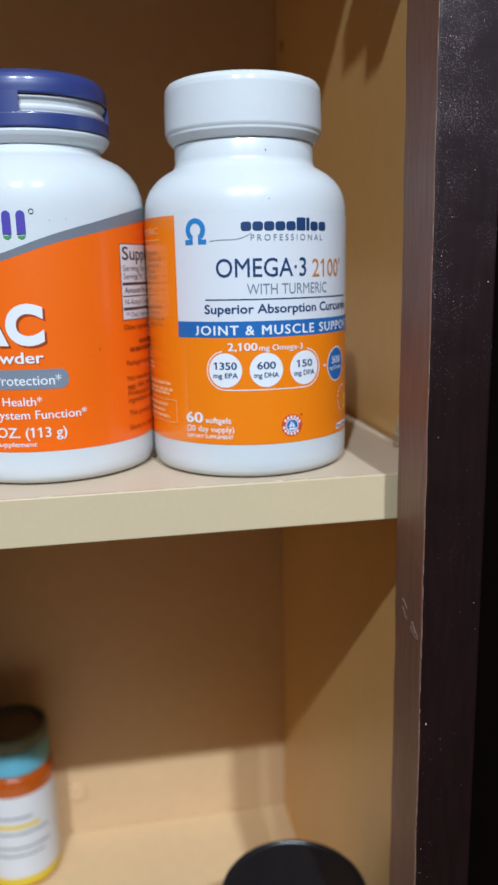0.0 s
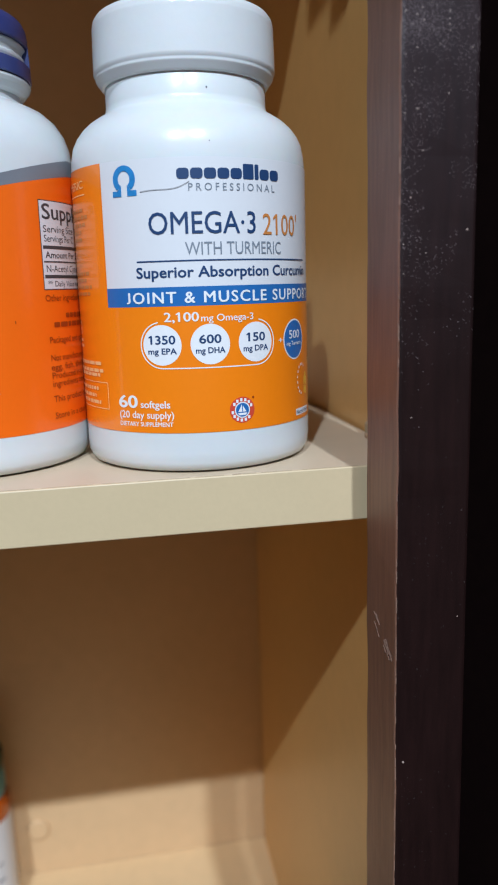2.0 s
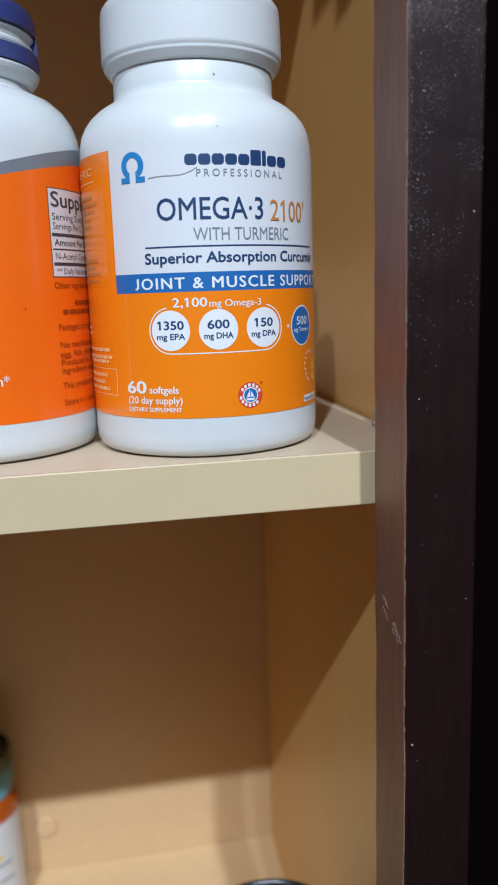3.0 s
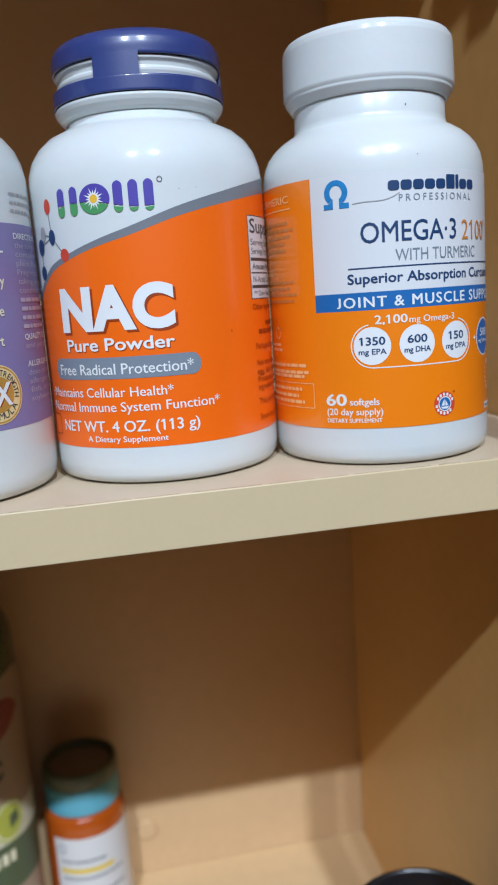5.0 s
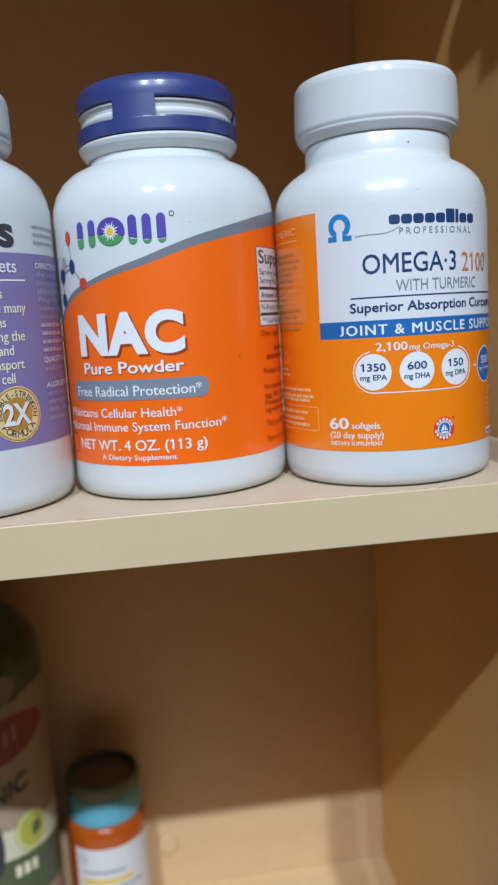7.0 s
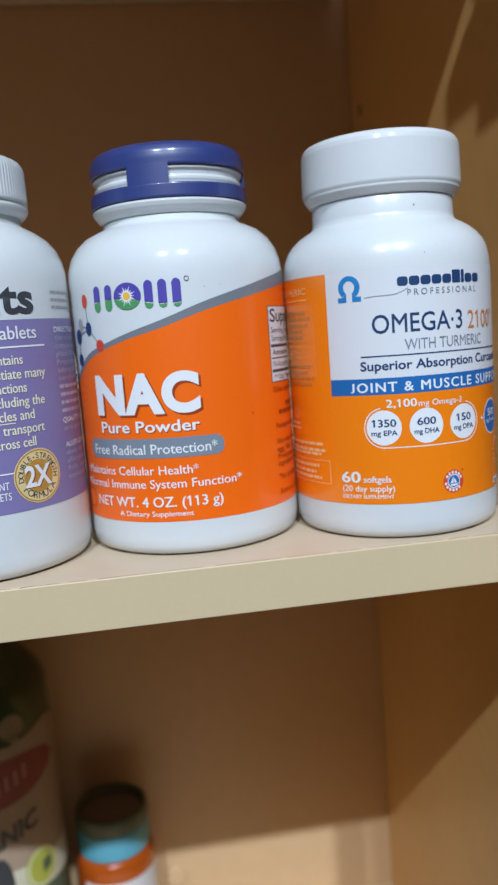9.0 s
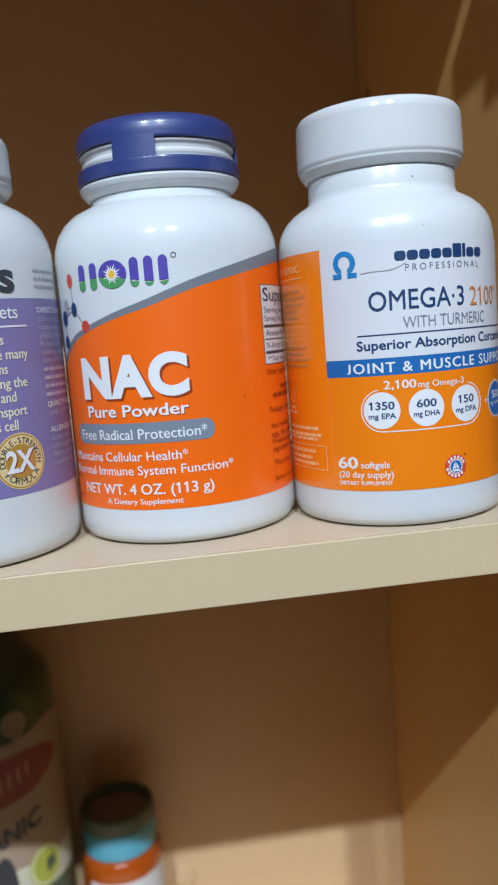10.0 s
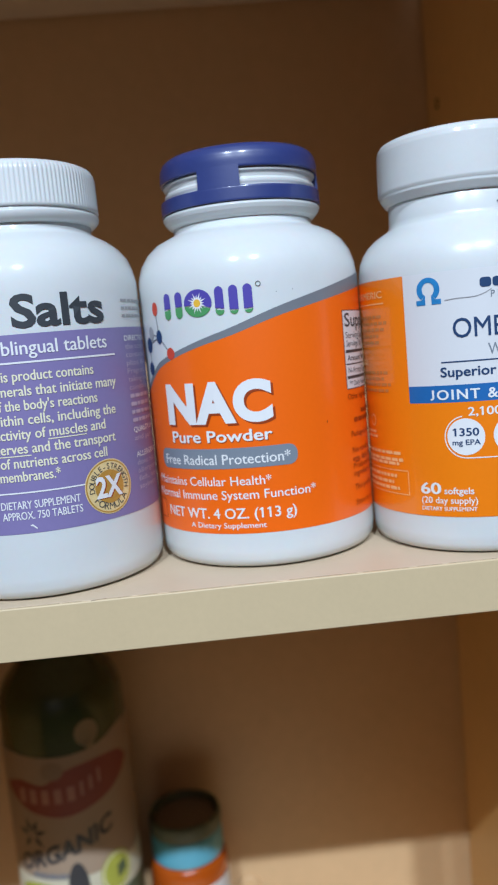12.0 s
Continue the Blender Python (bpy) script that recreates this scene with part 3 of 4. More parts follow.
    w.shape(flat(oval(m(48.6), 33.9, 5.2, 5.2)), BLUE, 0.21, "roundel")
    w.words("500", 43.6, 53.6, 34.2, 2.2, WHITE_INK, 0.02, lift=0.26)
    w.words("mg Turmeric", 41.4, 55.8, 32.3, 1.1, WHITE_INK, 0.02, lift=0.26)
    w.words("+", 35.4, 38.0, 33.2, 1.6, WHITE_INK, 0.02)
    w.words("60", -46.5, -36.1, 17.7, 3.2, WHITE_INK, 0.055)
    w.words("softgels", -34.3, -19.9, 17.7, 1.9, WHITE_INK, 0.025)
    w.words("(20 day supply)", -46.5, -18.3, 14.9, 1.9, WHITE_INK, 0.012)
    w.words("DIETARY SUPPLEMENT", -46.5, -18.8, 12.75, 1.15, WHITE_INK, 0.02)
    # certification seal: red ring, white field, blue sail
    c = m(13.6)
    w.shape(flat(oval(c, 16.4, 3.6, 3.5)), RED_INK, 0.18, "seal")
    w.shape([flat(pill(c + 2.85 * math.cos(radians(a)) - 0.34, c + 2.85 * math.cos(radians(a)) + 0.34, 16.4 + 2.75 * math.sin(radians(a)) - 0.42, 16.4 + 2.75 * math.sin(radians(a)) + 0.42, 0.1, 2)) for a in range(0, 360, 24) if a % 168], WHITE_INK, 0.22, "seal_marks")
    w.shape(flat(oval(c, 16.4, 2.2, 2.15)), WHITE_INK, 0.24, "seal_field")
    w.shape(flat(oval(c, 16.4, 1.9, 1.85)), BLUE, 0.27, "seal_field")
    w.shape([flat([(c - 0.15, 15.9), (c - 0.15, 18.0), (c - 1.25, 15.9)]), flat([(c + 0.1, 15.9), (c + 0.1, 17.6), (c + 1.1, 15.9)]), flat([(c - 1.4, 15.6), (c + 1.4, 15.6), (c + 0.9, 15.0), (c - 0.9, 15.0)])], WHITE_INK, 0.3, "sail")
    w.shape(flat(oval(m(19.3), 19.6, 0.32, 0.32, 10)), RUST_INK, 0.3, "speck")
    # turmeric flower and its tag
    w.shape([flat(oval(m(62) + 1.0 * math.cos(a), 20.6 + 2.2 * math.sin(a), 0.7, 1.3, 14)) for a in (0.4, 1.5, 2.6, 3.9, 5.3)], SUN_INK, name="flower")
    w.shape([flat(pill(m(56) + 3.1 * math.cos(radians(a)), m(56) + 3.1 * math.cos(radians(a)) + 0.5, 22 + 4.2 * math.sin(radians(a)), 22.7 + 4.2 * math.sin(radians(a)), 0.1, 2)) for a in range(60, 260, 22)], WHITE_INK, name="flower_caption")
    w.shape(flat(pill(m(49.0), m(66), 12.2, 14.1, 0.15, 2)), WHITE_INK, 0.2, "tag")
    w.words("Natural Flavor", 49.8, 65.5, 12.65, 1.0, NAVY, 0.02, lift=0.26)
    # small print of the side panel
    w.words("TURMERIC", -100, -65.0, 75.4, 2.0, PEACH_INK, 0.02)
    w.shape(flat([(m(-100), 73.6), (m(-64), 73.6), (m(-64), 73.9), (m(-100), 73.9)]), PEACH_INK, name="rule")
    w.bars(-98, -62, [69.5, 67.6, 65.7, 63.8, 61.9], 0.9, COPPER)
    w.words("USE", -96, -84, 55.5, 1.6, PEACH_INK, 0.03)
    w.bars(-98, -62, [52.8, 51.0, 49.2, 47.4], 0.9, COPPER)
    w.shape(ribbon(oval(m(-82), 38.5, 1.8, 1.8), oval(m(-82), 38.5, 1.5, 1.5)), PEACH_INK, name="recycling_mark")
    w.bars(-98, -76, [34.6, 33.1], 0.8, PEACH_INK)
    w.bars(-98, -56, [28.6, 26.6, 25.4], 0.95, PEACH_INK, ragged=0.1)
    w.shape(ribbon(pill(m(-100), m(-53.8), 16.6, 24.0, 0.2, 2), pill(m(-100) + 0.2, m(-53.8) - 0.2, 16.8, 23.8, 0.15, 2)), PEACH_INK, name="outline")
    w.bars(-98, -57, [21.6, 19.6, 17.8], 1.0, PEACH_INK, ragged=0.2)
    # specks on the shoulder
    w2 = Wrapper(b, 22.55)
    w2.shape(flat(oval(w2.mm(7), 99.3, 0.24, 0.32, 10)), GREY, 0.05, "speck")
    w3 = Wrapper(b, 32.85)
    w3.shape(flat(oval(w3.mm(2.5), 84.4, 0.14, 0.2, 10)), GREY, 0.08, "speck")
    return b


def between(points):
    """A smooth curve of height over angle."""
    xs, zs = zip(*points)

    def at(a):
        a = min(max(a, xs[0]), xs[-1])
        i = max(1, min(len(xs) - 1, next((k for k, x in enumerate(xs) if x >= a), len(xs) - 1)))
        x0, x1, z0, z1 = xs[i - 1], xs[i], zs[i - 1], zs[i]
        m0 = (z1 - zs[max(i - 2, 0)]) / (x1 - xs[max(i - 2, 0)])
        m1 = (zs[min(i + 1, len(xs) - 1)] - z0) / (xs[min(i + 1, len(xs) - 1)] - x0)
        u, h = (a - x0) / (x1 - x0), x1 - x0
        return (2 * u**3 - 3 * u * u + 1) * z0 + (u**3 - 2 * u * u + u) * h * m0 + (3 * u * u - 2 * u**3) * z1 + (u**3 - u * u) * h * m1
    return at


def powder_bottle():
    b = thing("supplement_bottle", (0.0206, 0.0480, 0.0003), "white plastic amino-acid powder bottle with orange label and blue slotted cap", "bottle", "bottles on the shelf", turn=1.2)
    body = [(0, 1.2), (25, 1.2), (28, 0.2), (31.8, 0), (33.6, 0.8), (34.7, 2.7), (35.0, 5.6), (35.0, 30), (35.0, 55), (35.0, 81.5), (34.9, 85), (34.4, 88.4), (33.2, 92), (31.1, 95.2), (28.2, 97.8), (25.0, 99.4), (22.8, 100.3), (22.0, 101.1), (21.8, 104), (0, 104)]
    part("bottle_body", lathe(body), HDPE, b, smooth=True)
    core = [(20, 102.4), (21.6, 102.4), (23.2, 103.3), (24.4, 104.7), (24.9, 105.8), (24.6, 106.5), (23.2, 106.7), (23.2, 111.6), (23.6, 112.0), (23.6, 112.9), (23.0, 113.4), (23.2, 114.4), (24.0, 115.2), (24.0, 115.7), (23.7, 116.1), (0, 116.3)]
    part("cap_core", lathe(crisp(core)), CAP_WHITE, b, "white inner cap", smooth=True)
    part("lower_ring", lathe(crisp(rounded([(22.9, 106.9), (25.2, 106.7), (25.1, 110.9), (22.9, 111.2), (22.9, 106.9)], 3, 0.12), 0.2)), CAP_BLUE, b, "royal blue ring of the cap", smooth=True)
    part("cap_top", lathe(crisp(rounded([(23.2, 116.2), (24.85, 116.0), (24.8, 118.6), (24.5, 120.5), (23.7, 122.1), (22.2, 123.2), (19.8, 123.5), (19.2, 122.9), (0, 122.8)], 4, 0.28), 0.2)), CAP_BLUE, b, "royal blue top of the cap", smooth=True)
    for mid in (-18.5, 101.5, 221.5):
        tab = bmesh.new()
        cols = []
        for i in range(31):
            a = radians(mid - 14.8 + 29.6 * i / 30)
            cols.append([tab.verts.new((r * math.sin(a), -r * math.cos(a), z)) for r, z in ((0.0224, 0.1100), (0.02510, 0.1100), (0.02484, 0.1168), (0.0224, 0.1168))])
        for p, q in zip(cols, cols[1:]):
            for k in range(4):
                tab.faces.new((p[k], q[k], q[(k + 1) % 4], p[(k + 1) % 4]))
        tab.faces.new(cols[0])
        tab.faces.new(cols[-1][::-1])
        bmesh.ops.recalc_face_normals(tab, faces=tab.faces)
        part("cap_tab", tab, CAP_BLUE, b)
    top = between([(-92, 46), (-76, 53.4), (-66, 57.6), (-58, 60.6), (-44, 63.6), (-30, 66.0), (-14, 68.4), (8, 72.6), (28, 75.5), (52, 78.4), (78, 80.6), (110, 82)])
    rim = between([(-92, 47.2), (-76, 55.0), (-66, 59.4), (-58, 62.4), (-44, 65.2), (-30, 67.8), (-14, 70.6), (8, 75.2), (28, 78.6), (52, 82.2), (78, 85.0), (110, 86)])
    lab = part("label", sheet(35.08, -92, 150, 10.8, top, 8), RED_ORANGE, b, "red-orange printed label with a grey swoosh", smooth=True)
    w = Wrapper(lab, 35.0)
    m = w.mm
    part("grey_swoosh", sheet(35.1, -92, 110, top, lambda a: min(rim(a), 84.6), 2), GREY, lab, smooth=True)
    # maker's mark: violet blocks over a green wave, with a sun
    x0, x1 = m(-49.7), m(-2.8)
    wide = (x1 - x0) / 3
    wave = between([(-60, 76.4), (-42, 77.6), (-30, 77.5), (-18, 75.9), (-8, 75.3), (4, 76.0)])
    bar = wide * 0.27
    block = [pill(x0, x0 + bar, 74.4, 82.0, 1.4), pill(x0 + wide * 0.48, x0 + wide * 0.48 + bar, 74.4, 82.0, 1.4), oval(x0 + wide * 1.30, 78.2, wide * 0.47, 3.9)]
    block += [pill(x0 + wide * u, x0 + wide * u + bar, 74.2, 82.3, 1.4) for u in (1.87, 2.30, 2.73)]
    for pts in block:
        upper, lower = flat(pts), flat(pts)
        for bm, keep in ((upper, 1), (lower, -1)):
            xs = [v.co.x for v in bm.verts]
            at = math.ceil(min(xs))
            while at < max(xs):
                bmesh.ops.bisect_plane(bm, geom=bm.verts[:] + bm.edges[:] + bm.faces[:], plane_co=(at, 0, 0), plane_no=(1, 0, 0))
                at += 1
            for z in np.arange(74.25, 82.5, 0.25):
                bmesh.ops.bisect_plane(bm, geom=bm.verts[:] + bm.edges[:] + bm.faces[:], plane_co=(0, z, 0), plane_no=(0, 1, 0))
            gone = [f for f in bm.faces if keep * (f.calc_center_median().y - wave(math.degrees(f.calc_center_median().x / 35.0))) < 0.16]
            bmesh.ops.delete(bm, geom=gone, context="FACES")
        w.shape(upper, VIOLET_INK, name="maker_mark")
        w.shape(lower, GREEN_INK, name="maker_mark")
    sx, sz = m(-29.6), 78.2
    rays = []
    for i in range(16):
        a, d = 2 * math.pi * i / 16, 0.16
        r = 3.1 if i % 2 else 2.4
        rays.append(flat([(sx + 1.2 * math.cos(a - d * 1.6), sz + 1.2 * math.sin(a - d * 1.6)), (sx + r * math.cos(a), sz + r * math.sin(a)), (sx + 1.2 * math.cos(a + d * 1.6), sz + 1.2 * math.sin(a + d * 1.6))]))
    w.shape(rays + [flat(oval(sx, sz, 1.35, 1.35))], WHITE_INK, 0.24, "sun_rays")
    w.shape(flat(oval(sx, sz, 1.1, 1.1)), SUN_INK, 0.28, "sun")
    w.shape(ribbon(oval(m(0.2), 82.0, 0.75, 0.75, 20), oval(m(0.2), 82.0, 0.58, 0.58, 20)), INK, name="trade_mark")
    # molecule
    atoms = [(-58.2, 78.1, 1.45, 2.05, RED_INK), (-56.6, 69.8, 1.5, 2.1, NAVY), (-48.6, 64.6, 1.7, 1.75, RED_INK), (-68, 67.6, 2.0, 2.3, NAVY), (-64.5, 71.0, 1.6, 2.1, PALE_INK), (-68, 60.5, 1.8, 2.0, NAVY)]
    for p, q in ((0, 1), (1, 2), (1, 3), (3, 5), (1, 4)):
        (a0, z0), (a1, z1) = atoms[p][:2], atoms[q][:2]
        dx, dz = m(a1) - m(a0), z1 - z0
        k = 0.16 / math.hypot(dx, dz)
        w.shape(flat([(m(a0) - dz * k, z0 + dx * k), (m(a1) - dz * k, z1 + dx * k), (m(a1) + dz * k, z1 - dx * k), (m(a0) + dz * k, z0 - dx * k)]), GREY, 0.14, "bond")
    for a, z, rx, rz, mat in atoms:
        w.shape(flat(oval(m(a), z, rx, rz, 24)), mat, 0.17, "atom")
    for dx, dz, mat, lift in ((0.7, -0.65, RUST_INK, 0.2), (0, 0, WHITE_INK, 0.26)):
        k = math.degrees(dx / 35.0)
        w.words("NAC", -55.2 + k, 2.2 + k, 44.2 + dz, 10.6, mat, 0.075, lift=lift, space=1.08)
    for dx, dz, mat, lift in ((0.2, -0.2, RUST_INK, 0.2), (0, 0, WHITE_INK, 0.26)):
        k = math.degrees(dx / 35.0)
        w.words("Pure Powder", -53.2 + k, 0.9 + k, 38.1 + dz, 3.3, mat, 0.04, lift=lift)
    w.shape(flat(pill(m(-64.9), m(12.4), 30.2, 36.2, 2.6)), SLATE, 0.18, "pill_panel")
    w.words("Free Radical Protection*", -61.3, 8.8, 31.5, 2.9, WHITE_INK, 0.012, lift=0.26)
    w.words("\u00b7Maintains Cellular Health*", -72, -1.3, 25.2, 2.6, WHITE_INK, 0.008)
    w.words("\u00b7Normal Immune System Function*", -74, 20.4, 21.1, 2.6, WHITE_INK, 0.008)
    w.words("NET WT. 4 OZ. (113 g)", -62.9, 9.6, 15.4, 3.0, WHITE_INK, 0.02)
    w.words("A Dietary Supplement", -45.7, -5.4, 12.5, 1.6, WHITE_INK, 0.012)
    w.shape(ribbon(pill(m(-76), m(-67), 13.8, 20.0, 0.5, 3), pill(m(-76) + 0.25, m(-67) - 0.25, 14.05, 19.75, 0.4, 3)), RUST_INK, name="outline")
    # facts box and the small print under it
    w.shape(flat([(m(46.1), 49.2), (m(110), 49.2), (m(110), 72.9), (m(46.1), 72.9)]), INK, 0.14, "facts_box")
    w.shape(flat([(m(46.1) + 0.25, 49.45), (m(110), 49.45), (m(110), 72.65), (m(46.1) + 0.25, 72.65)]), LABEL_WHITE, 0.18, "facts_box")
    w.words("Supplement", 48.0, 75.0, 68.0, 3.9, INK, 0.03, seen="Suppl")
    w.words("Serving Size 1", 48.0, 73.4, 64.5, 1.8, INK, seen="Serving Size")
    w.words("Servings Per C", 48.2, 73.0, 62.0, 1.8, INK)
    for z, t in ((60.1, 0.9), (56.5, 0.4), (52.3, 0.9)):
        w.shape(flat([(m(47.2), z), (m(109), z), (m(109), z + t), (m(47.2), z + t)]), INK, 0.22, "rule")
    w.words("Amount Per Serving", 48.4, 73.0, 57.7, 1.7, INK, 0.03, seen="Amount Per")
    w.words("N-Acetyl Cysteine", 48.5, 75.0, 54.0, 1.8, INK, seen="N-Acetyl Cyst")
    w.words("** Daily Value not", 48.8, 74.0, 50.1, 1.5, INK, seen="** Daily Value n")
    for text, z, a in (("Other ingredients", 46.2, 46.4), ("Packaged and qua", 34.8, 47.2), ("Not manufactured", 29.9, 47.2), ("egg, fish, shellfish", 27.3, 46.9), ("Produced in a facility", 25.0, 47.1), ("ingredients contain", 22.7, 47.1), ("This product is sold", 18.5, 47.0), ("Store in a cool, dry", 13.8, 47.2)):
        w.words(text, a, a + 26, z, 1.7, RUST_INK, 0.006, seen=text[:14])
    w.bars(60, 90, [41.5], 1.3, RUST_INK, ragged=0)
    w.bars(50.7, 90, [39.1], 1.3, RUST_INK, ragged=0)
    w.shape(flat(oval(m(30), 41, 0.16, 0.5, 8)), RUST_INK, name="scuff")
    for a, z in ((8.5, 79.4), (16.5, 79.8)):
        w.shape(flat(oval(m(a), z, 0.13, 0.14, 8)), GREY, 0.1, "speck")
    return b


def tablet_bottle():
    b = thing("supplement_bottle", (-0.0491, 0.0392, 0.0003), "white plastic tablet bottle with violet label and ribbed cap", "bottle", "bottles on the shelf")
    body = [(0, 1.2), (25, 1.2), (28, 0.2), (31.4, 0), (33.3, 0.9), (34.5, 3.0), (34.9, 6.0), (34.9, 30), (34.9, 55), (34.9, 84), (34.75, 87.5), (34.1, 91), (32.7, 94.6), (30.3, 97.6), (27.3, 99.9), (24.6, 101.4), (23.2, 102.3), (22.8, 103.2), (22.8, 107), (0, 107)]
    part("bottle_body", lathe(body), HDPE, b, smooth=True)
    cap = lathe([(21, 104.9), (22.9, 104.7), (24.4, 105.3), (25.3, 106.5), (25.5, 107.4), (25.4, 107.9), (25.0, 108.1), (25.0, 108.6)], 120)
    part("cap_skirt", cap, CAP_WHITE, b, smooth=True)
    ribs = bmesh.new()
    seg = 480
    rings = []
    for r, z, deep in ((25.0, 108.6, 0), (25.5, 108.8, 0), (25.45, 109.7, 0), (25.5, 110.4, 0.34), (25.4, 118.4, 0.34), (25.15, 119.8, 0.22), (24.4, 121.0, 0), (23.1, 121.7, 0), (21.6, 122.0, 0), (0.01, 122.0, 0)):
        rings.append([ribs.verts.new(((r - deep * (0.5 - 0.5 * math.cos(2 * math.pi * i / 4))) / 1000 * math.sin(2 * math.pi * i / seg), -(r - deep * (0.5 - 0.5 * math.cos(2 * math.pi * i / 4))) / 1000 * math.cos(2 * math.pi * i / seg), z / 1000)) for i in range(seg)])
    for lo, hi in zip(rings, rings[1:]):
        for i in range(seg):
            ribs.faces.new((lo[i], lo[(i + 1) % seg], hi[(i + 1) % seg], hi[i]))
    part("ribbed_cap", ribs, CAP_WHITE, b, "white ribbed screw cap", smooth=True)
    lab = part("label", sheet(34.98, -120, 130, 19.4, 73.6, 6), PURPLE, b, "violet printed label", smooth=True)
    w = Wrapper(lab, 34.9)
    m = w.mm
    w.words("n Salts", 5.9, 49.7, 75.5, 8.2, INK, 0.04, seen="Salts", end=True)
    w.words("sublingual tablets", 0.2, 49.4, 68.2, 3.6, WHITE_INK, 0.016, seen="blingual tablets", end=True)
    w.shape(flat([(m(-50), 65.8), (m(54), 65.8), (m(54), 66.3), (m(-50), 66.3)]), WHITE_INK, name="rule")
    for text, seen, a0, a1, z in (("This product contains", "is product contains", -1.5, 40.2, 61.2), ("minerals that initiate many", "nerals that initiate many", -2.4, 52.6, 57.2), ("of the body's reactions", "the body's reactions", -1.6, 40.7, 53.3), ("within cells, including the", "ithin cells, including the", -4.0, 50.4, 49.4),
                                  ("activity of muscles and", "ctivity of muscles and", -5.0, 43.4, 45.5), ("nerves and the transport", "erves and the transport", -5.8, 48.5, 41.6), ("of nutrients across cell", "of nutrients across cell", -6.6, 42.7, 37.7), ("membranes.*", "membranes.*", -7.5, 19.2, 34.0)):
        w.words(text, a0, a1, z, 2.7, CREAM_INK, 0.022, seen=seen, end=True)
    for a0, a1, z in ((15.6, 33.3, 44.7), (-7.5, 7.5, 40.8)):
        w.shape(flat([(m(a0), z), (m(a1), z), (m(a1), z + 0.28), (m(a0), z + 0.28)]), CREAM_INK, name="rule")
    w.shape(flat([(m(-50), 30.6), (m(30), 30.6), (m(30), 31.0), (m(-50), 31.0)]), WHITE_INK, name="rule")
    w.words("DIETARY SUPPLEMENT", -8.9, 26.8, 26.4, 2.1, WHITE_INK, 0.012)
    w.words("APPROX. 750 TABLETS", -8.8, 27.3, 23.4, 2.1, WHITE_INK, 0.012)
    c, cz = m(42.3), 28.9
    w.shape(flat(oval(c, cz, 8.0, 7.9, 60)), GOLD_PALE, 0.2, "gold_seal")
    w.shape(ribbon(oval(c, cz, 7.7, 7.6, 60), oval(c, cz, 7.3, 7.2, 60)), GOLD, 0.24, "gold_seal")
    w.shape(flat(oval(c, cz, 4.9, 4.8, 48)), GOLD, 0.27, "gold_seal")
    for dx, mat, lift in ((0.35, RUST_INK, 0.3), (0, WHITE_INK, 0.36)):
        k = math.degrees(dx / 34.9)
        w.words("2X", 34.8 + k, 49.4 + k, cz - 2.8 - dx * 0.6, 5.7, mat, 0.045, lift=lift)
    for text, mid, sign, radius in (("DOUBLE-STRENGTH", 90, -1, 5.1), ("FORMULA", 270, 1, 6.6)):
        marks = []
        for i, ch in enumerate(text):
            ang = mid + sign * (i - (len(text) - 1) / 2) * (13.6 if sign < 0 else 17.5)
            bm = letters(ch)
            lo, hi = extent(bm)
            spin = radians(ang - 90 if sign < 0 else ang + 90)
            for v in bm.verts:
                u, t = (v.co.x - (lo + hi) / 2) / CAPITAL * (1.5 if sign < 0 else 1.9), v.co.y / CAPITAL * (1.6 if sign < 0 else 1.9)
                v.co = Vector((c + radius * math.cos(radians(ang)) + u * math.cos(spin) - t * math.sin(spin), cz + radius * math.sin(radians(ang)) + u * math.sin(spin) + t * math.cos(spin), 0))
            marks.append(bm)
        w.shape(marks, INK, 0.32, "seal_lettering")
    w.bars(62.5, 100, [81.0, 78.8, 76.6], 0.7, PALE_INK, ragged=0.1)
    for text, z in (("DIRECTIONS:", 69.6), ("the tongue and", 67.2), ("container tight", 64.8), ("place. Keep out", 62.4), ("Pregnant or", 60.0), ("taking medica", 57.6), ("condition, con", 55.2), ("QUALITY GUAR", 42.6), ("and purity of", 40.2), ("ALLERGEN FRE", 35.2), ("does not cont", 32.8), ("allergens of", 30.4), ("fish, soy, tree", 28.0), ("soybeans", 25.6)):
        w.words(text, 62.4, 62.4 + 2.55 * len(text), z, 1.5, LILAC_INK if text[:2] not in ("DI", "QU", "AL") else WHITE_INK, 0.004 if text[:2] not in ("DI", "QU", "AL") else 0.03)
    w.bars(62.5, 100, [52.8, 50.4, 48.0, 45.6], 1.1, LILAC_INK, ragged=0.2)
    w.shape(flat([(m(3), 21.6), (m(4.6), 21.2), (m(6.0), 20.4), (m(6.2), 20.8), (m(4.2), 21.9)]), WHITE_INK, name="scuff")
    return b


omega_bottle()
powder_bottle()
tablet_bottle()

# ---- things on the cabinet floor ----


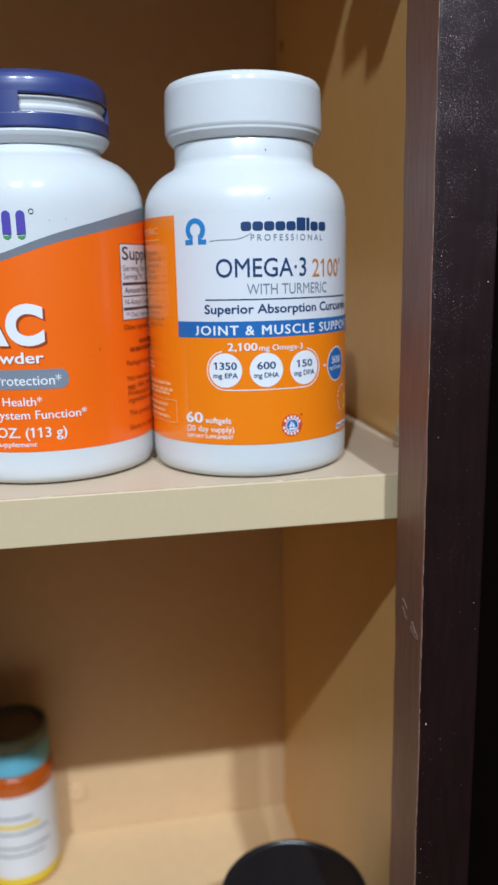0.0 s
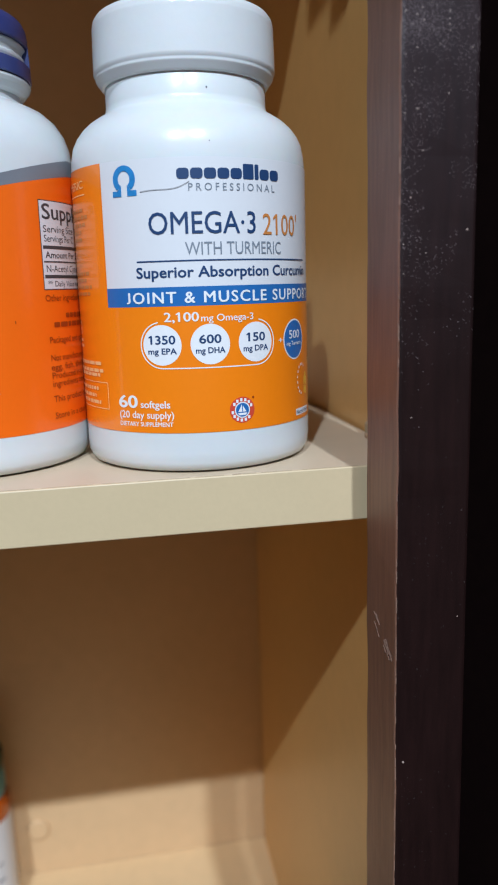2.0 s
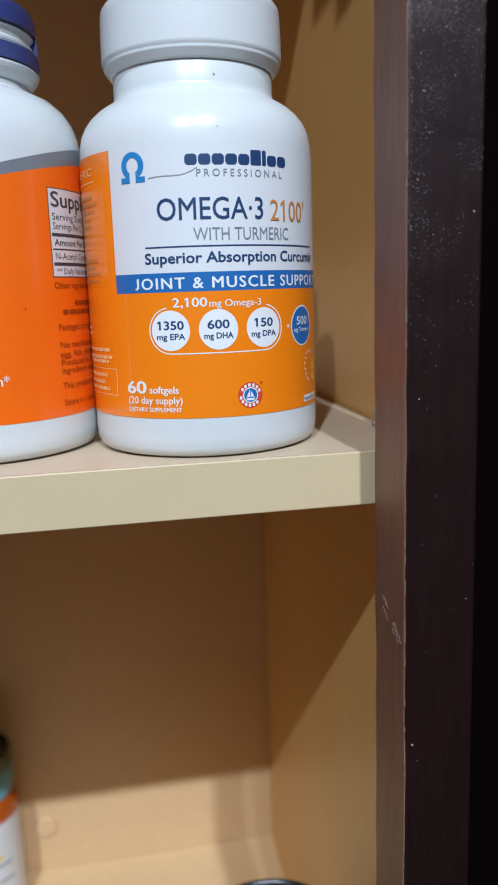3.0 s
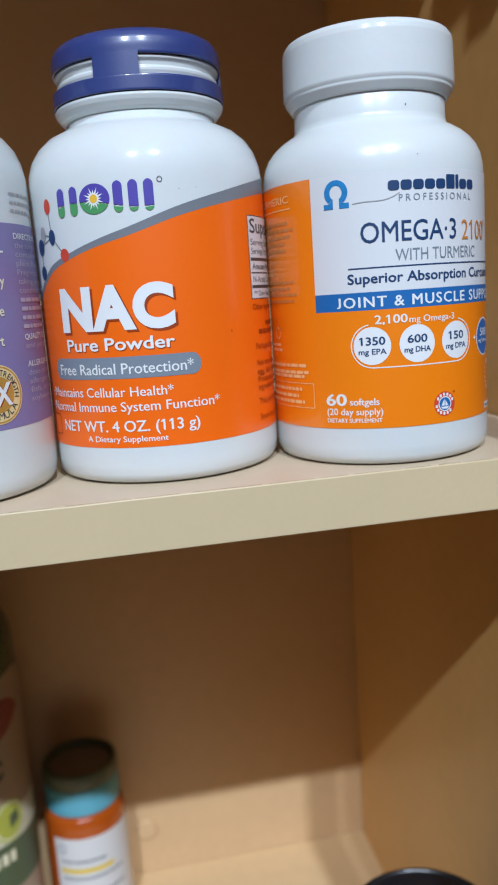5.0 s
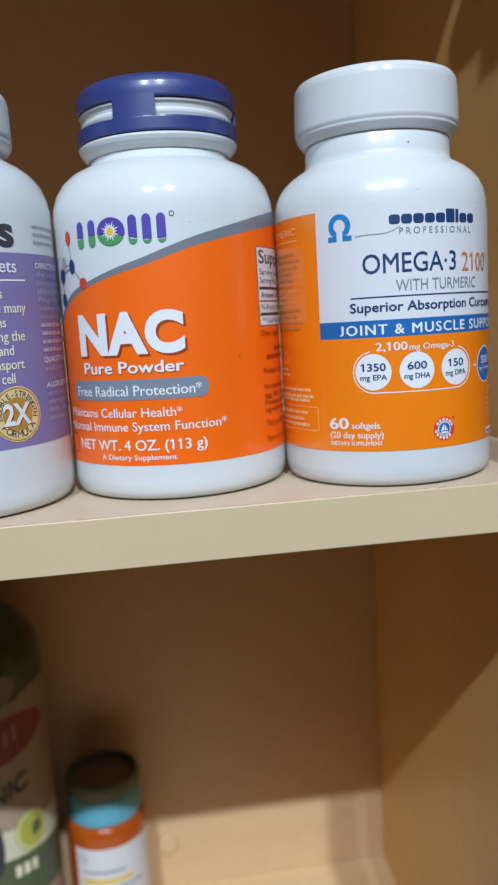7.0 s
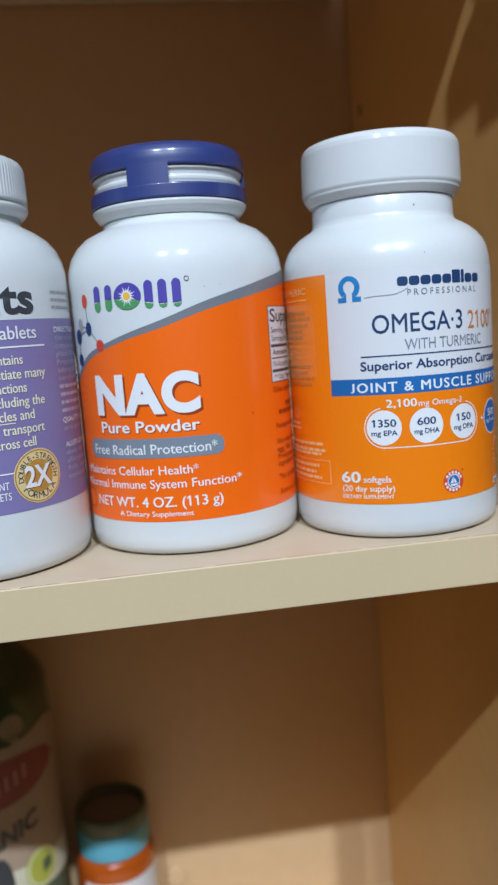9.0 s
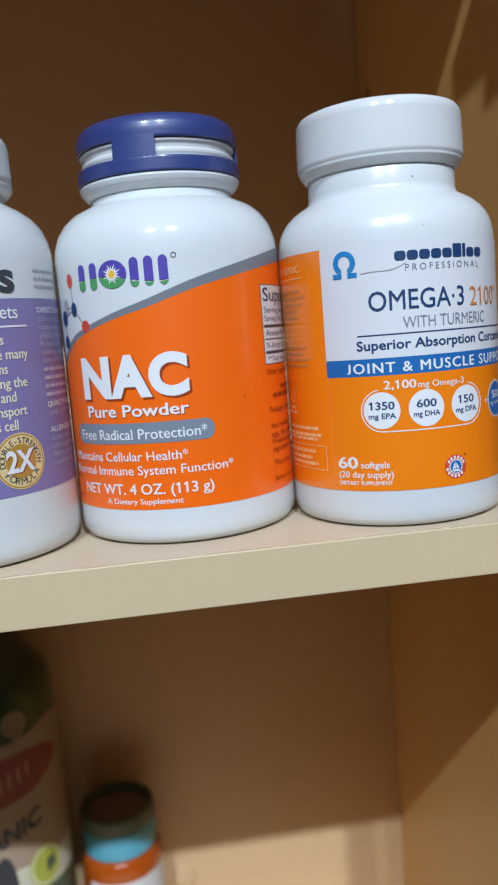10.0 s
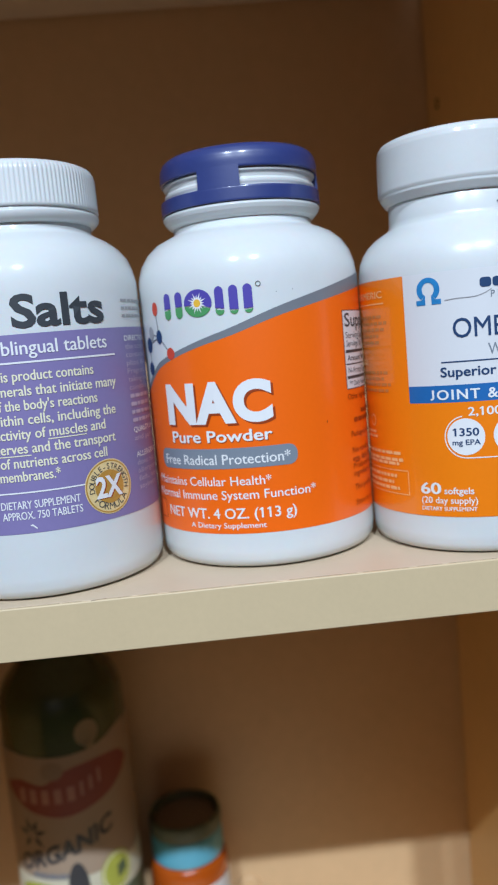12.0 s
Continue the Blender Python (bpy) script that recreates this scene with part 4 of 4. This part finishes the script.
def pill_jar():
    j = thing("medicine_jar", (-0.036, 0.2588, BOTTOM + 0.0003), "amber plastic medicine jar with teal cap and white label", "jar")
    part("jar_body", lathe(rounded([(0, 0), (23.6, 0), (24.8, 1.5), (24.8, 66), (24.6, 75), (23.4, 80), (20.5, 81.5), (20.5, 86), (0, 86)], 3, 0.3)), AMBER, j, smooth=True)
    part("cap", lathe(rounded([(20.6, 81.8), (22.4, 81.8), (22.7, 85), (22.5, 97.5), (22.1, 98.2), (20.0, 98.4)], 3, 0.3)), TEAL, j, "teal screw cap", smooth=True)
    part("rim", lathe(rounded([(20.0, 98.3), (22.0, 98.3), (22.9, 99.4), (22.8, 106), (22.2, 108.4), (20.6, 108.8), (19.4, 106.5), (18.9, 104.2), (18.0, 104.0)], 3, 0.3)), material("dark_olive_plastic", (0.10, 0.125, 0.085), 0.4, vary=0.1, scale=80), j, "dark olive raised rim of the cap", smooth=True)
    # top of the cap, with the shade lying on it put into a grey-brown colour
    part("cap_disc", lathe([(18.9, 103.2), (18.9, 104.15), (17.5, 104.3), (0, 104.1)], 48), material("shade_grey_disc", (0.24, 0.20, 0.17), 0.5, vary=0.08), j, "disc in the cap, darkened to grey-brown for the shade on it", smooth=True)
    lab = part("label", sheet(24.86, -48, 128, 6, 69, 4), LABEL_WHITE, j, "white label with yellow bands", smooth=True)
    w = Wrapper(lab, 24.8)
    m = w.mm
    w.shape(flat([(m(-40), 46), (m(38), 46), (m(38), 49), (m(-40), 49)]), YELLOW, name="yellow_band")
    w.shape(ribbon(oval(m(-36), 62, 3, 3), oval(m(-36), 62, 2.3, 2.3)), SLATE, name="mark")
    for z, a0, a1 in ((53, -38, 30), (41.5, -38, 60), (31, -34, 62), (25.5, -34, 50)):
        w.bars(a0, a1, [z], 1.6, GREY, ragged=0.1)
    part("yellow_base_band", sheet(24.9, -160, 160, 3.0, 9.5, 2), YELLOW, lab, smooth=True)
    return j


def oil_bottle():
    b = thing("oil_bottle", (-0.1012, 0.2462, BOTTOM + 0.0003), "dark green glass olive oil bottle with tan paper label", "bottle", turn=6)
    part("glass_body", lathe(rounded([(0, 2), (24, 2), (28, 0), (33, 1), (34.8, 5), (34.9, 60), (35.1, 110), (36.0, 160), (36.6, 188), (36.3, 203), (32.5, 213), (25.5, 221), (17.0, 231), (14.4, 240), (14, 262), (14, 276), (0, 276)], 4, 0.35)), GLASS_GREEN, b, smooth=True)
    part("cap", lathe(rounded([(15.1, 262), (16.2, 262), (16.4, 290), (15.2, 292), (0, 292)], 3, 0.25), 64), BLACK, b, "black screw cap", smooth=True)
    top = between([(-120, 180), (-60, 180), (-8, 178), (20, 178.5), (40, 181), (54, 184), (70, 185), (120, 181)])
    lab = part("label", sheet(36.75, -120, 120, 20, top, 6), OIL_PAPER, b, "tan paper label with red panel and fruit", smooth=True)
    w = Wrapper(lab, 36.7)
    m = w.mm
    low = between([(-62, 156), (-40, 147), (-18, 143), (0, 142), (21, 144.5), (42, 149), (58, 155), (68, 162)])
    high = between([(-62, 160), (-40, 164), (-18, 162), (0, 169), (21, 171.5), (42, 171.5), (58, 169), (68, 163)])
    part("red_panel", sheet(36.82, -62, 68, low, high, 4), OIL_RED, lab, smooth=True)
    w.shape([flat(oval(m(25), 188.5, 7.2, 7.6, 30)), flat([(m(25) - 5.5, 184), (m(25) + 1.5, 177.5), (m(25) + 6.2, 184.5)])], material("olive_tan_print", (0.25, 0.20, 0.12), 0.5, vary=0.12, scale=90), 0.12, "emblem")
    w.shape(flat(oval(m(-9), 170, 6.5, 5.5, 30)), material("worn_tan_print", (0.27, 0.19, 0.13), 0.5, vary=0.1, scale=90), 0.2, "emblem")
    x = m(-44)
    marks = []
    for i in range(8):
        z = 150.5 + 0.010 * max(x + 6, 0) ** 2
        marks.append(flat(pill(x, x + (1.8 if i > 4 else 4.2), z, z + 8.6, 0.3, 2)))
        x += 5.3 if i > 4 else 7.4
    w.shape(marks, material("faded_rose_print", (0.40, 0.19, 0.15), 0.5, vary=0.06, scale=60), 0.24, "maker_mark")
    w.words("ORGANIC", -54, 40, 106.5, 10.0, OIL_OLIVE, 0.055, rise=20.5)
    w.shape([flat([(m(-36) + 1.6 * math.cos(a), 131 + 1.6 * math.sin(a)), (m(-36) + 5.5 * math.cos(a + 0.32), 131 + 5.5 * math.sin(a + 0.32)), (m(-36) + 10.5 * math.cos(a), 131 + 10.5 * math.sin(a)), (m(-36) + 5.5 * math.cos(a - 0.32), 131 + 5.5 * math.sin(a - 0.32))]) for a in (0.3, 1.1, 1.9, 2.9, 4.1, 5.5)], OIL_OLIVE, name="leaf_drawing")
    part("paper_strip", sheet(36.79, -120, 120, 86, 104, 2), material("cream_paper_print", (0.58, 0.55, 0.41), 0.55, vary=0.08, scale=80), lab, smooth=True)
    w.bars(-40, 0, [104], 4.0, GREY, ragged=0)
    w.shape(flat(oval(m(-32), 93, 17, 8, 40)), OIL_LIME, 0.2, "fruit")
    w.shape(flat(oval(m(40), 99, 11, 12.5, 40)), OIL_LIME, 0.2, "fruit")
    w.shape(ribbon(oval(m(40), 99, 9.8, 11.2), oval(m(40), 99, 8.9, 10.3)), CREAM_INK, 0.24, "fruit_rind")
    w.shape(flat([(m(40), 94), (m(50), 97), (m(49), 104), (m(40), 102)]), OIL_GREEN, 0.24, "fruit_core")
    w.shape(flat(oval(m(3), 95, 6.2, 18.5, 40)), OIL_OLIVE, 0.28, "olive")
    part("green_strip", sheet(36.80, -120, 120, 56, 86, 2), OIL_GREEN, lab, smooth=True)
    w.shape([flat(pill(m(a), m(a) + 3.6, 74, 81, 0.4, 2)) for a in (20, 28, 36)], CREAM_INK, 0.24, "label_bars")
    return b


def black_lid_jar():
    j = thing("lidded_jar", (0.1080, 0.0590, BOTTOM + 0.0003), "dark jar with a round glossy black lid", "jar")
    part("jar_body", lathe(rounded([(0, 0), (29, 0), (31, 2), (31, 98), (29, 106), (0, 106)], 3, 0.3)), BLACK, j, smooth=True)
    part("lid", lathe(rounded([(30, 104), (33, 104), (33, 126), (32, 128.6), (30.4, 129), (29.6, 127.8), (0, 127.4)], 4, 0.25), 120), BLACK, j, "glossy black lid with raised rim", smooth=True)
    return j


pill_jar()
oil_bottle()
black_lid_jar()
